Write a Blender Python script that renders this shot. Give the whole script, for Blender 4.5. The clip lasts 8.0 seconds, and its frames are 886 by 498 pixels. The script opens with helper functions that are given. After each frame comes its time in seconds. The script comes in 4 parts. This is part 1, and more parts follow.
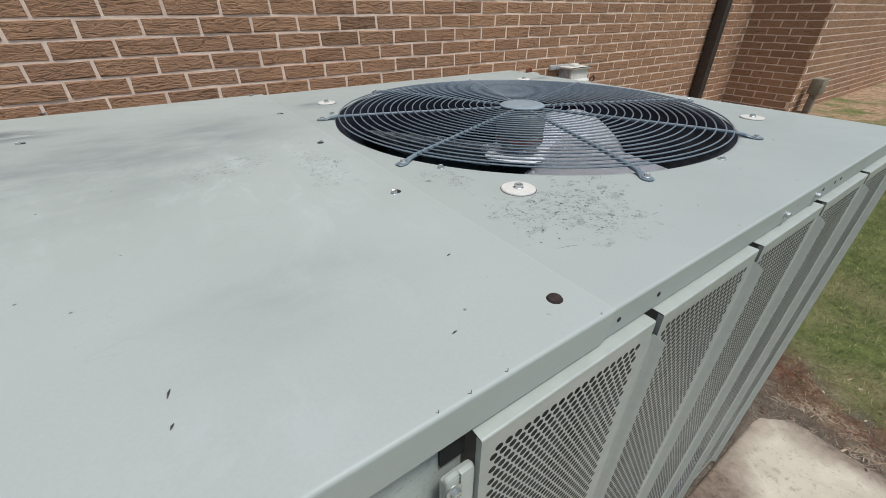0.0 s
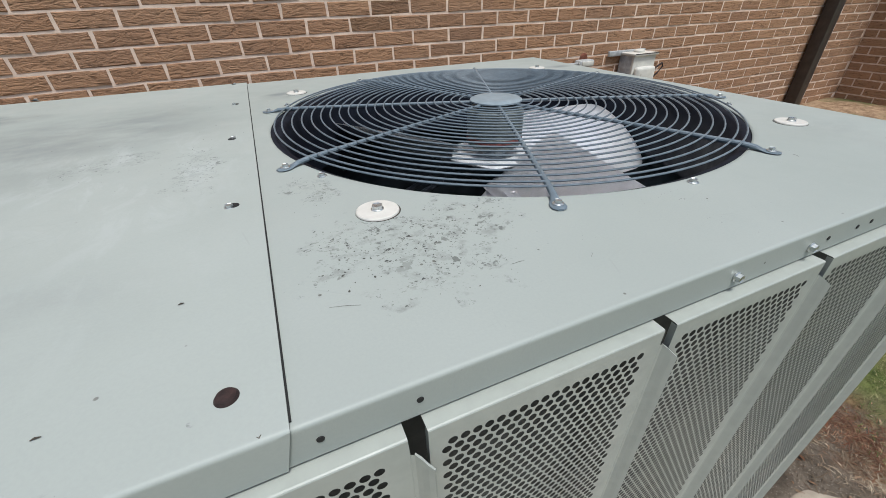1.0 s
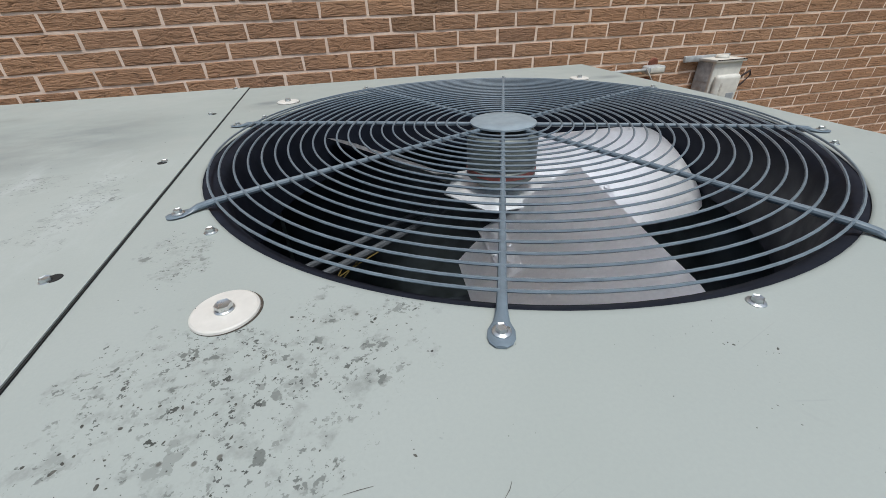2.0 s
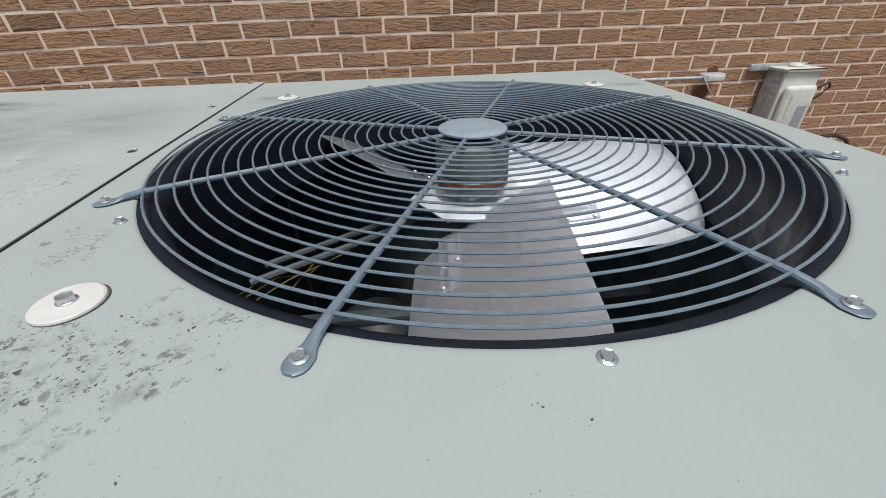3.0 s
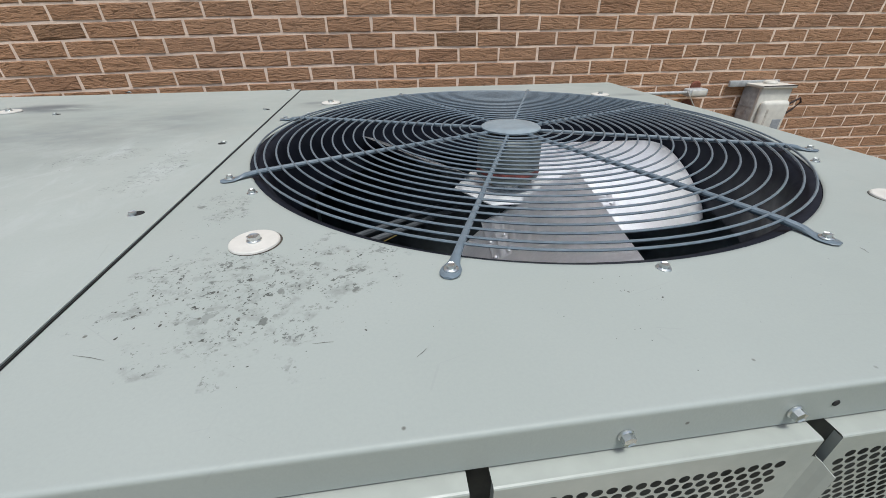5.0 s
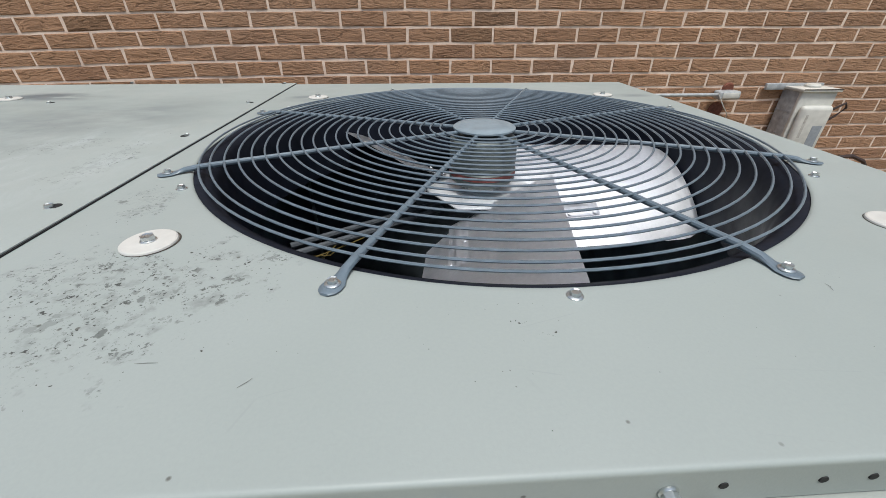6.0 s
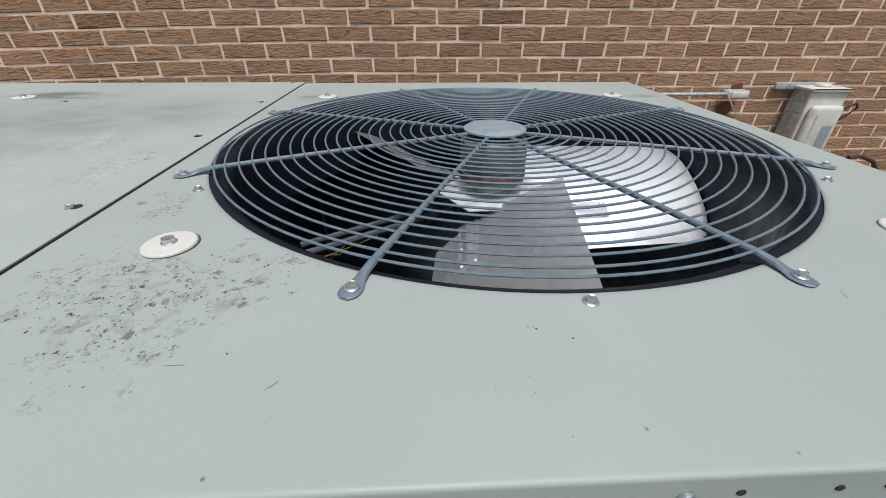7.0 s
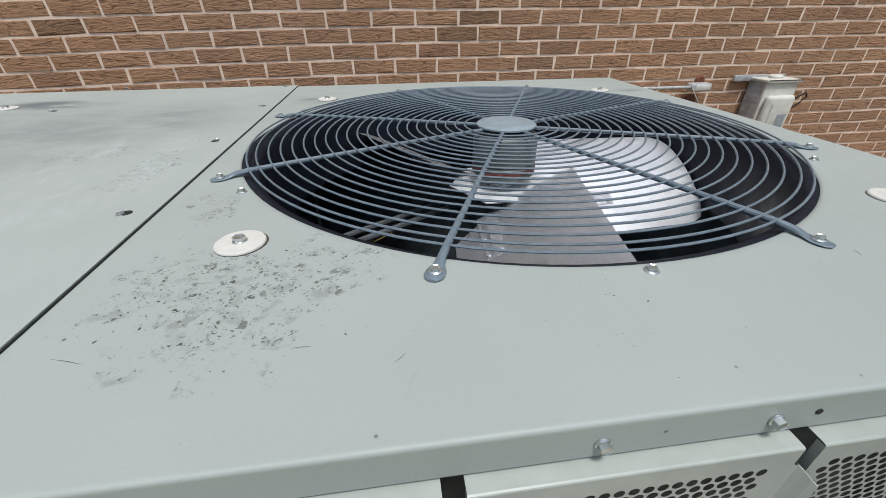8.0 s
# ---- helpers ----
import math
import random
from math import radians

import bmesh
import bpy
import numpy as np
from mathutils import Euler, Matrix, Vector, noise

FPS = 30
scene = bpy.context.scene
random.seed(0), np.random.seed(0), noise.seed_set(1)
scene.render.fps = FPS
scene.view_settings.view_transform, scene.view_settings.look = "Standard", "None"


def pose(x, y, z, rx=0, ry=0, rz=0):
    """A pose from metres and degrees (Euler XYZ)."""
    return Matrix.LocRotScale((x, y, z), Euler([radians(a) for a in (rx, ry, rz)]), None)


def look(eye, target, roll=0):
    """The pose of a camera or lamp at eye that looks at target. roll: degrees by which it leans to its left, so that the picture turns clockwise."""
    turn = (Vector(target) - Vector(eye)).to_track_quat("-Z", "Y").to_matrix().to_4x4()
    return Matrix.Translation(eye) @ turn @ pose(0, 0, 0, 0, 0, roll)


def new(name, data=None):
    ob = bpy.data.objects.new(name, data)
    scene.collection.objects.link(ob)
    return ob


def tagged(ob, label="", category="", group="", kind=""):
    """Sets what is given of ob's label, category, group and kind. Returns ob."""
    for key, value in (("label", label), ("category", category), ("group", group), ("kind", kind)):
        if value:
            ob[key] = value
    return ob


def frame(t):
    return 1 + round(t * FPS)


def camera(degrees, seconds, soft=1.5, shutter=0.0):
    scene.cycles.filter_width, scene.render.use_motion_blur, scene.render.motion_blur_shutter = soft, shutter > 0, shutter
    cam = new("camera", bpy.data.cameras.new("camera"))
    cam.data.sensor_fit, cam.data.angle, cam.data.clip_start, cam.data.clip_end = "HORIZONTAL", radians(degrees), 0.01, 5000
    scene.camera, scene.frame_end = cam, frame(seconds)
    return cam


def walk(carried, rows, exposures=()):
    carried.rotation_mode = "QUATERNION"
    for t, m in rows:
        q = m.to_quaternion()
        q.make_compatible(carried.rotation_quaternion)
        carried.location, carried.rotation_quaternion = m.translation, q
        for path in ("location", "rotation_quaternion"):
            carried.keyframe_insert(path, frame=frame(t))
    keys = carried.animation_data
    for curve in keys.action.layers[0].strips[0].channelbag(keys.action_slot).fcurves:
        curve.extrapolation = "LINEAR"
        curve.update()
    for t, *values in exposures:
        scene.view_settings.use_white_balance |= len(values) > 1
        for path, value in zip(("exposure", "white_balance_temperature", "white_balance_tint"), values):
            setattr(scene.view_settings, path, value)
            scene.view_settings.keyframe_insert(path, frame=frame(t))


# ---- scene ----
cam = camera(97.3, 8.0, soft=0.4)
PATH = [
    (0, (-0.236, -0.117, 1.294), (0.732, 1.292, 0.256), -0.2),
    (0.2, (-0.185, -0.138, 1.299), (0.752, 1.286, 0.252), -1.3),
    (0.5, (-0.081, -0.165, 1.291), (0.724, 1.33, 0.234), -1.7),
    (0.8, (-0.005, -0.164, 1.287), (0.698, 1.369, 0.212), -1.9),
    (1, (0.027, -0.14, 1.281), (0.69, 1.406, 0.198), -1.7),
    (1.2, (0.055, -0.101, 1.282), (0.686, 1.457, 0.199), -1.9),
    (1.5, (0.102, -0.035, 1.28), (0.668, 1.545, 0.191), -1.8),
    (1.7, (0.135, -0.019, 1.277), (0.645, 1.582, 0.192), -1.8),
    (2.8, (0.341, -0.017, 1.269), (0.518, 1.66, 0.194), -1.6),
    (3, (0.342, -0.02, 1.27), (0.506, 1.659, 0.196), -1.4),
    (3.5, (0.312, -0.034, 1.275), (0.494, 1.652, 0.214), -1.1),
    (4, (0.252, -0.071, 1.278), (0.48, 1.617, 0.23), -0.7),
    (4.2, (0.232, -0.093, 1.279), (0.474, 1.599, 0.239), -0.5),
    (5.3, (0.236, -0.116, 1.273), (0.461, 1.59, 0.254), -0.0),
    (5.5, (0.273, -0.105, 1.272), (0.464, 1.6, 0.246), -0.1),
    (6, (0.341, -0.091, 1.269), (0.442, 1.619, 0.236), 0.1),
    (6.5, (0.353, -0.09, 1.269), (0.402, 1.616, 0.227), 0.1),
    (7, (0.331, -0.091, 1.276), (0.413, 1.613, 0.231), 0.2),
    (7.5, (0.279, -0.104, 1.274), (0.436, 1.6, 0.238), 0.3),
    (8, (0.249, -0.112, 1.278), (0.467, 1.581, 0.235), -0.5),
]
walk(cam, [(t, look(eye, target, roll)) for t, eye, target, roll in PATH], exposures=[(0.0, 0.14, 6180.0, 6.0), (1.0, 0.21, 6180.0, 6.0), (1.7, 0.08, 6180.0, 6.0), (2.8, 0.16, 6180.0, 6.0), (3.5, 0.22, 6180.0, 6.0), (5.5, 0.16, 6180.0, 6.0), (8.0, 0.15, 6180.0, 6.0)])

# ---- world and light ----
H = 1.1                      # height of the lid over the ground beside the unit
CX, CY = 0.446, 0.552        # middle of the fan opening
WALL = 2.0                   # face of the brick wall behind the unit

SUN_EL, SUN_AZ = radians(71), radians(6)      # azimuth: from the wall's normal (-y) towards +x
world = bpy.data.worlds.new("sky")
scene.world = world
world.use_nodes = True
wn = world.node_tree.nodes
wl = world.node_tree.links
sky = wn.new("ShaderNodeTexSky")
sky.sky_type = "NISHITA"
sky.sun_disc = False
sky.sun_elevation = SUN_EL
sky.sun_rotation = radians(180) - SUN_AZ
sky.air_density, sky.dust_density, sky.ozone_density = 1.0, 4.0, 1.0
wl.new(sky.outputs[0], wn["Background"].inputs[0])
wn["Background"].inputs[1].default_value = 0.12
sun = new("sun", bpy.data.lights.new("sun", "SUN"))
sun.data.energy, sun.data.angle, sun.data.color = 2.6, radians(11), (1.0, 0.975, 0.94)
sun_way = Vector((math.sin(SUN_AZ) * math.cos(SUN_EL), -math.cos(SUN_AZ) * math.cos(SUN_EL), math.sin(SUN_EL)))
sun.matrix_world = look(sun_way * 30, (0, 0, 0))
scene.view_settings.exposure = 0.0


# ---- materials ----
class Nodes:
    """Short hand for one node material."""

    def __init__(self, name, rough=0.5, metal=0.0, spec=0.5):
        self.mat = bpy.data.materials.new(name)
        self.mat.use_nodes = True
        self.t = self.mat.node_tree
        self.b = self.t.nodes["Principled BSDF"]
        self.set("Roughness", rough), self.set("Metallic", metal), self.set("Specular IOR Level", spec)
        self.pos = self.add("ShaderNodeNewGeometry").outputs["Position"]

    def add(self, kind, **inputs):
        n = self.t.nodes.new(kind)
        for k, v in inputs.items():
            self.put(n.inputs[k.replace("_", " ")], v)
        return n

    def put(self, socket, v):
        if isinstance(v, bpy.types.NodeSocket):
            self.t.links.new(v, socket)
        elif isinstance(v, tuple) and len(v) == 3 and socket.type == "RGBA":
            socket.default_value = (*v, 1)
        else:
            socket.default_value = v

    def set(self, name, v):
        self.put(self.b.inputs[name], v)

    def noise(self, scale, detail=4.0, rough=0.55, at=None, stretch=(1, 1, 1), distort=0.0):
        m = self.add("ShaderNodeMapping", Vector=at or self.pos, Scale=stretch)
        n = self.add("ShaderNodeTexNoise", Vector=m.outputs[0], Scale=scale, Detail=detail, Roughness=rough, Distortion=distort)
        return n.outputs["Fac"]

    def voronoi(self, scale, at=None, feature="F1", stretch=(1, 1, 1)):
        m = self.add("ShaderNodeMapping", Vector=at or self.pos, Scale=stretch)
        n = self.add("ShaderNodeTexVoronoi", Vector=m.outputs[0], Scale=scale)
        n.feature = feature
        return n

    def ramp(self, fac, a, b, lo=0.0, hi=1.0):
        n = self.add("ShaderNodeMapRange", Value=fac)
        n.inputs["From Min"].default_value, n.inputs["From Max"].default_value = a, b
        n.inputs["To Min"].default_value, n.inputs["To Max"].default_value = lo, hi
        return n.outputs[0]

    def math(self, op, a, b=0.0):
        n = self.t.nodes.new("ShaderNodeMath")
        n.operation = op
        self.put(n.inputs[0], a), self.put(n.inputs[1], b)
        return n.outputs[0]

    def mix(self, fac, a, b, mode="MIX"):
        n = self.t.nodes.new("ShaderNodeMix")
        n.data_type, n.blend_type = "RGBA", mode
        self.put(n.inputs[0], fac), self.put(n.inputs[6], a), self.put(n.inputs[7], b)
        return n.outputs[2]

    def bump(self, height, strength=0.3, distance=0.001):
        n = self.add("ShaderNodeBump", Height=height, Strength=strength, Distance=distance)
        self.set("Normal", n.outputs[0])

    def spot(self, x, y, rx, ry, inner=0.3):
        """1 inside an ellipse round (x, y) in plan, fading to 0 at its rim."""
        m = self.add("ShaderNodeMapping", Vector=self.pos, Location=(-x / rx, -y / ry, 0), Scale=(1 / rx, 1 / ry, 0))
        n = self.t.nodes.new("ShaderNodeVectorMath")
        n.operation = "LENGTH"
        self.put(n.inputs[0], m.outputs[0])
        return self.ramp(n.outputs["Value"], 1.0, inner)

    def random(self):
        return self.add("ShaderNodeObjectInfo").outputs["Random"]

    def island(self):
        return self.add("ShaderNodeNewGeometry").outputs["Random Per Island"]


def painted_sheet(name, dirt=(), smears=(), wipes=(), tone=0.99):
    """Grey-beige enamel on sheet steel, weathered. dirt: speckled patches; smears: soft dark films; wipes: chalky strokes.
    Each is (x, y, rx, ry, strength)."""
    n = Nodes(name, 0.5, 0, 0.32)
    base = n.mix(n.ramp(n.noise(3.0, 3), 0.35, 0.65), tuple(c * tone for c in (0.318, 0.348, 0.325)), tuple(c * tone for c in (0.348, 0.376, 0.354)))
    base = n.mix(n.ramp(n.noise(420.0, 2), 0.3, 0.7, 0.0, 0.10), base, (0.22, 0.245, 0.23))
    for x, y, rx, ry, strength in smears:
        film = n.math("MULTIPLY", n.spot(x, y, rx, ry, 0.1), n.ramp(n.noise(14.0, 6, 0.62, stretch=(0.6, 1.2, 1)), 0.32, 0.62))
        base = n.mix(n.math("MULTIPLY", film, strength), base, (0.135, 0.15, 0.155))
    for x, y, rx, ry, strength in wipes:
        chalk = n.math("MULTIPLY", n.spot(x, y, rx, ry, 0.2), n.ramp(n.noise(24.0, 6, 0.66, stretch=(1.0, 0.5, 1), distort=0.5), 0.50, 0.64))
        base = n.mix(n.math("MULTIPLY", chalk, strength), base, (0.48, 0.51, 0.505))
    for x, y, rx, ry, strength in dirt:
        mask = n.spot(x, y, rx, ry, 0.0)
        clump = n.ramp(n.math("ADD", n.noise(26.0, 5, 0.62), n.math("MULTIPLY", mask, 0.48)), 0.715, 0.78)
        spots = n.math("MULTIPLY", n.ramp(n.noise(60.0, 6, 0.66), 0.50, 0.68, 0, 0.34), clump)
        for scale, size, thick in ((42.0, 0.34, 0.75), (80.0, 0.30, 0.80), (170.0, 0.44, 1.0), (310.0, 0.42, 0.9)):
            warp = n.add("ShaderNodeTexNoise", Vector=n.pos, Scale=scale * 2.6, Detail=4.0)
            at = n.mix(0.020 * 75 / scale, n.pos, warp.outputs["Color"], "ADD")
            v = n.voronoi(scale, at, stretch=(1.0, 1.35, 1.0))
            sep = n.add("ShaderNodeSeparateColor", Color=v.outputs["Color"])
            r, g = sep.outputs[0], sep.outputs[1]
            cell = n.ramp(n.math("SUBTRACT", v.outputs["Distance"], n.math("MULTIPLY", n.math("MULTIPLY", r, r), size)), 0.02, -0.03)
            cell = n.math("MULTIPLY", cell, n.ramp(g, 0.0, 1.0, 0.25 * thick, thick))
            spots = n.math("MAXIMUM", spots, n.math("MULTIPLY", cell, clump))
        base = n.mix(n.math("MULTIPLY", spots, strength), base, (0.036, 0.038, 0.034))
    # small flecks all over
    v = n.voronoi(30.0)
    fleck = n.math("MULTIPLY", n.ramp(v.outputs["Distance"], 0.05, 0.03), n.ramp(n.noise(7.0, 3), 0.44, 0.52))
    base = n.mix(n.math("MULTIPLY", fleck, 0.8), base, (0.07, 0.065, 0.055))
    # hair scratches
    w = n.voronoi(9.0, feature="DISTANCE_TO_EDGE", stretch=(1.0, 2.3, 1.0))
    scratch = n.math("MULTIPLY", n.ramp(w.outputs["Distance"], 0.006, 0.003), n.ramp(n.noise(11.0, 3), 0.60, 0.64))
    base = n.mix(n.math("MULTIPLY", scratch, 0.15), base, (0.22, 0.23, 0.22))
    n.set("Base Color", base)
    n.set("Roughness", n.ramp(n.noise(14.0, 5), 0.3, 0.7, 0.42, 0.60))
    n.bump(n.math("ADD", n.noise(600.0, 2), n.math("MULTIPLY", n.noise(2.2, 2), 40.0)), 0.12, 0.0006)
    return n.mat


def plain(name, colour, rough=0.5, metal=0.0, vary=0.15, scale=40.0, bump=0.1, depth=0.0006, spec=0.5):
    """A surface of one colour with grain and wear at two scales."""
    n = Nodes(name, rough, metal, spec)
    dark = tuple(c * (1 - 2 * vary) for c in colour)
    light = tuple(min(1, c * (1 + vary)) for c in colour)
    c = n.mix(n.ramp(n.noise(scale, 5), 0.3, 0.7), dark, light)
    c = n.mix(n.ramp(n.noise(scale * 0.12, 3), 0.35, 0.7, 0, 0.4), c, dark)
    n.set("Base Color", c)
    n.set("Roughness", n.ramp(n.noise(scale * 0.6, 4), 0.3, 0.7, max(0.05, rough - 0.08), min(1, rough + 0.1)))
    n.bump(n.noise(scale * 6, 4), bump, depth)
    return n.mat


M_LID = painted_sheet("enamel fan lid",
                      [(0.125, 0.145, 0.17, 0.135, 1.0), (0.06, 0.30, 0.05, 0.06, 0.8)],
                      [(0.085, 0.885, 0.07, 0.05, 0.7), (0.81, 0.17, 0.07, 0.03, 0.4), (0.855, 0.885, 0.06, 0.028, 1.0), (0.065, 0.905, 0.035, 0.02, 0.8)], tone=0.95)
M_LID_LEFT = painted_sheet("enamel side lid", [(-0.075, 0.42, 0.05, 0.16, 0.7), (-0.18, 0.50, 0.10, 0.08, 0.6)],
                           [(-0.20, 0.74, 0.22, 0.20, 0.46), (-0.47, 0.90, 0.14, 0.05, 1.0), (-0.54, 0.905, 0.12, 0.05, 1.0), (-0.50, 0.91, 0.10, 0.04, 0.8), (-0.52, 0.925, 0.10, 0.05, 1.0), (-0.515, 0.93, 0.09, 0.05, 1.0), (-0.53, 0.92, 0.10, 0.06, 1.0), (-0.42, 0.62, 0.35, 0.3, 0.48), (-0.2, 0.16, 0.14, 0.09, 0.25)],
                           [(-0.13, 0.46, 0.16, 0.24, 0.34), (-0.34, 0.46, 0.25, 0.25, 0.22), (-0.12, 0.2, 0.12, 0.16, 0.14), (-0.25, 0.05, 0.10, 0.05, 0.15)])
M_BODY = painted_sheet("enamel body", [(-0.2, 0.0, 0.3, 0.1, 0.3)])
M_GUARD = plain("enamel guard", (0.330, 0.352, 0.322), 0.40, 0, 0.04, 60, 0.08)
# both colours hold the sky's blue reflection, the upward-facing plate more of it
M_WIRE = plain("vinyl coated wire", (0.138, 0.176, 0.206), 0.36, 0, 0.12, 90, 0.15)
M_HUB = plain("vinyl coated plate with sky sheen", (0.235, 0.285, 0.315), 0.40, 0, 0.10, 60, 0.12)
M_SHROUD = plain("black shroud", (0.012, 0.015, 0.024), 0.62, 0, 0.15, 50, 0.1, spec=0.2)
M_BLADE = plain("aluminium blade", (0.88, 0.885, 0.91), 0.44, 0.74, 0.03, 220, 0.2)
M_SPIDER = plain("bright aluminium", (0.85, 0.87, 0.88), 0.5, 0.6, 0.04, 120, 0.1)
M_MOTOR = plain("motor enamel", (0.13, 0.15, 0.14), 0.45, 0.1, 0.12, 60)
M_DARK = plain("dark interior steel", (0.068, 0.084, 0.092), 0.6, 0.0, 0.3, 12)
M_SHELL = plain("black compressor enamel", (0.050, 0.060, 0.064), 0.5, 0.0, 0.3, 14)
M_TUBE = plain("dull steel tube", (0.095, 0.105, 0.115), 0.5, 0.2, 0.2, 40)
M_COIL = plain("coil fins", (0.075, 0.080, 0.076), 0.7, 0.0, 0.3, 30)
M_ZINC = plain("zinc screw", (0.56, 0.59, 0.59), 0.30, 0.85, 0.10, 160, 0.2)
M_RUST = plain("rusty plug", (0.030, 0.014, 0.012), 0.85, 0, 0.35, 180, 0.6)
M_HUSK = plain("dry husk", (0.075, 0.062, 0.048), 0.8, 0, 0.3, 300, 0.4)
M_GRIT = plain("dark grit", (0.085, 0.085, 0.074), 0.9, 0, 0.3, 300, 0.4)
# stands for the shade in holes and gaps that are not cut out
M_BLACK = plain("flat black hole shade", (0.012, 0.012, 0.012), 0.8, 0, 0.2, 60)
M_WASHER = plain("off white plastic washer", (0.57, 0.55, 0.505), 0.55, 0, 0.06, 70, 0.1)
M_LEAD = plain("yellow lead", (0.20, 0.14, 0.03), 0.5, 0, 0.2, 50)


def brick_material(name, a, b, c, rnd):
    n = Nodes(name, 0.9, 0, 0.25)
    r = n.island() if rnd == "island" else n.random()
    col = n.mix(n.ramp(r, 0.0, 0.55), a, b)
    col = n.mix(n.ramp(r, 0.6, 1.0, 0, 0.8), col, c)
    # bark-like drag texture along the course, its crevices also darkened in the colour
    shift = n.add("ShaderNodeCombineXYZ", X=n.math("MULTIPLY", r, 37.0), Y=0.0, Z=n.math("MULTIPLY", r, 11.0))
    at = n.t.nodes.new("ShaderNodeVectorMath")
    at.operation = "ADD"
    n.put(at.inputs[0], n.pos), n.put(at.inputs[1], shift.outputs[0])
    drag = n.noise(17.0, 5, 0.60, at.outputs[0], (1.0, 1.0, 3.6), 1.5)
    col = n.mix(n.ramp(drag, 0.46, 0.34, 0, 0.72), col, tuple(x * 0.36 for x in a))
    col = n.mix(n.ramp(n.noise(160.0, 4, 0.7), 0.5, 0.72, 0, 0.45), col, (0.44, 0.30, 0.21))
    col = n.mix(n.ramp(n.noise(1.6, 4), 0.45, 0.75, 0, 0.25), col, (0.20, 0.15, 0.12))
    n.set("Base Color", col)
    n.bump(n.math("ADD", drag, n.math("MULTIPLY", n.noise(220.0, 4), 0.25)), 1.0, 0.014)
    return n.mat


B1, B2, B3 = (0.350, 0.195, 0.110), (0.405, 0.234, 0.135), (0.280, 0.155, 0.092)
M_BRICK = brick_material("bark faced brick", B1, B2, B3, "object")
M_BRICKS = brick_material("bark faced brick course", B1, B2, B3, "island")
M_BRICK_DARK = brick_material("dark smooth brick", (0.245, 0.140, 0.080), (0.26, 0.150, 0.085), (0.23, 0.130, 0.074), "object")


def mortar_material():
    n = Nodes("mortar", 0.95, 0, 0.2)
    c = n.mix(n.ramp(n.noise(30.0, 5), 0.3, 0.7), (0.66, 0.50, 0.395), (0.82, 0.665, 0.545))
    c = n.mix(n.ramp(n.noise(2.5, 4), 0.5, 0.75, 0, 0.4), c, (0.34, 0.27, 0.22))
    n.set("Base Color", c)
    n.bump(n.noise(260.0, 4), 0.6, 0.002)
    return n.mat


M_MORTAR = mortar_material()
M_SPOUT = plain("brown downspout", (0.052, 0.042, 0.036), 0.45, 0, 0.15, 20)
M_BOX = plain("weathered white box", (0.62, 0.60, 0.54), 0.5, 0, 0.10, 26, 0.2)
M_GALV = plain("galvanised steel", (0.46, 0.47, 0.47), 0.45, 0.15, 0.2, 40, 0.2)
M_TAG = plain("grey rating label", (0.30, 0.32, 0.34), 0.5, 0, 0.1, 60)
M_CABLE = plain("brown cable", (0.05, 0.03, 0.025), 0.5, 0, 0.2, 50)
M_PEDESTAL = plain("brown pedestal", (0.23, 0.20, 0.145), 0.6, 0, 0.15, 20)


def ground_material():
    n = Nodes("lawn and soil", 0.95, 0, 0.15)
    soil = n.mix(n.ramp(n.noise(18.0, 6, 0.65), 0.3, 0.7), (0.060, 0.048, 0.037), (0.19, 0.155, 0.12))
    soil = n.mix(n.ramp(n.voronoi(120.0).outputs["Distance"], 0.25, 0.1, 0, 0.55), soil, (0.36, 0.31, 0.26))
    leaf = n.mix(n.ramp(n.noise(35.0, 5), 0.35, 0.65), (0.11, 0.052, 0.032), (0.24, 0.15, 0.09))
    leaf = n.mix(n.ramp(n.noise(7.0, 5, 0.7), 0.45, 0.60), soil, leaf)
    grass = n.mix(n.ramp(n.noise(22.0, 6, 0.7), 0.3, 0.7), (0.06, 0.088, 0.024), (0.17, 0.19, 0.065))
    grass = n.mix(n.ramp(n.noise(2.3, 4), 0.42, 0.62, 0, 0.7), grass, (0.24, 0.20, 0.11))
    sep = n.add("ShaderNodeSeparateXYZ", Vector=n.pos)
    x, y = sep.outputs[0], sep.outputs[1]
    wob = n.math("MULTIPLY", n.math("SUBTRACT", n.noise(4.0, 5), 0.5), 0.7)
    # bare strip round the unit, then fallen leaves, then lawn
    c = n.mix(n.ramp(n.math("ADD", x, wob), 1.36, 1.52), soil, leaf)
    c = n.mix(n.ramp(n.math("ADD", n.math("SUBTRACT", x, n.math("MULTIPLY", y, 0.45)), wob), 1.66, 1.86), c, grass)
    # dry leaf litter along the building
    c = n.mix(n.ramp(n.math("ADD", y, wob), 0.55, 0.75), c, n.mix(n.ramp(n.noise(1.7, 5, 0.7), 0.50, 0.62), n.mix(n.ramp(n.noise(16.0, 8, 0.8), 0.35, 0.65), (0.16, 0.095, 0.055), (0.48, 0.34, 0.22)), grass))
    # lawn beyond the slab and past the far end of the unit
    out = n.math("MAXIMUM", n.math("SUBTRACT", -1.9, y), n.math("SUBTRACT", -1.9, x))
    far = n.math("MULTIPLY", n.ramp(n.math("ADD", out, wob), 0.0, 0.3), n.ramp(y, 0.7, 0.4))
    c = n.mix(far, c, grass)
    n.set("Base Color", c)
    n.bump(n.noise(60.0, 6, 0.7), 0.9, 0.02)
    return n.mat


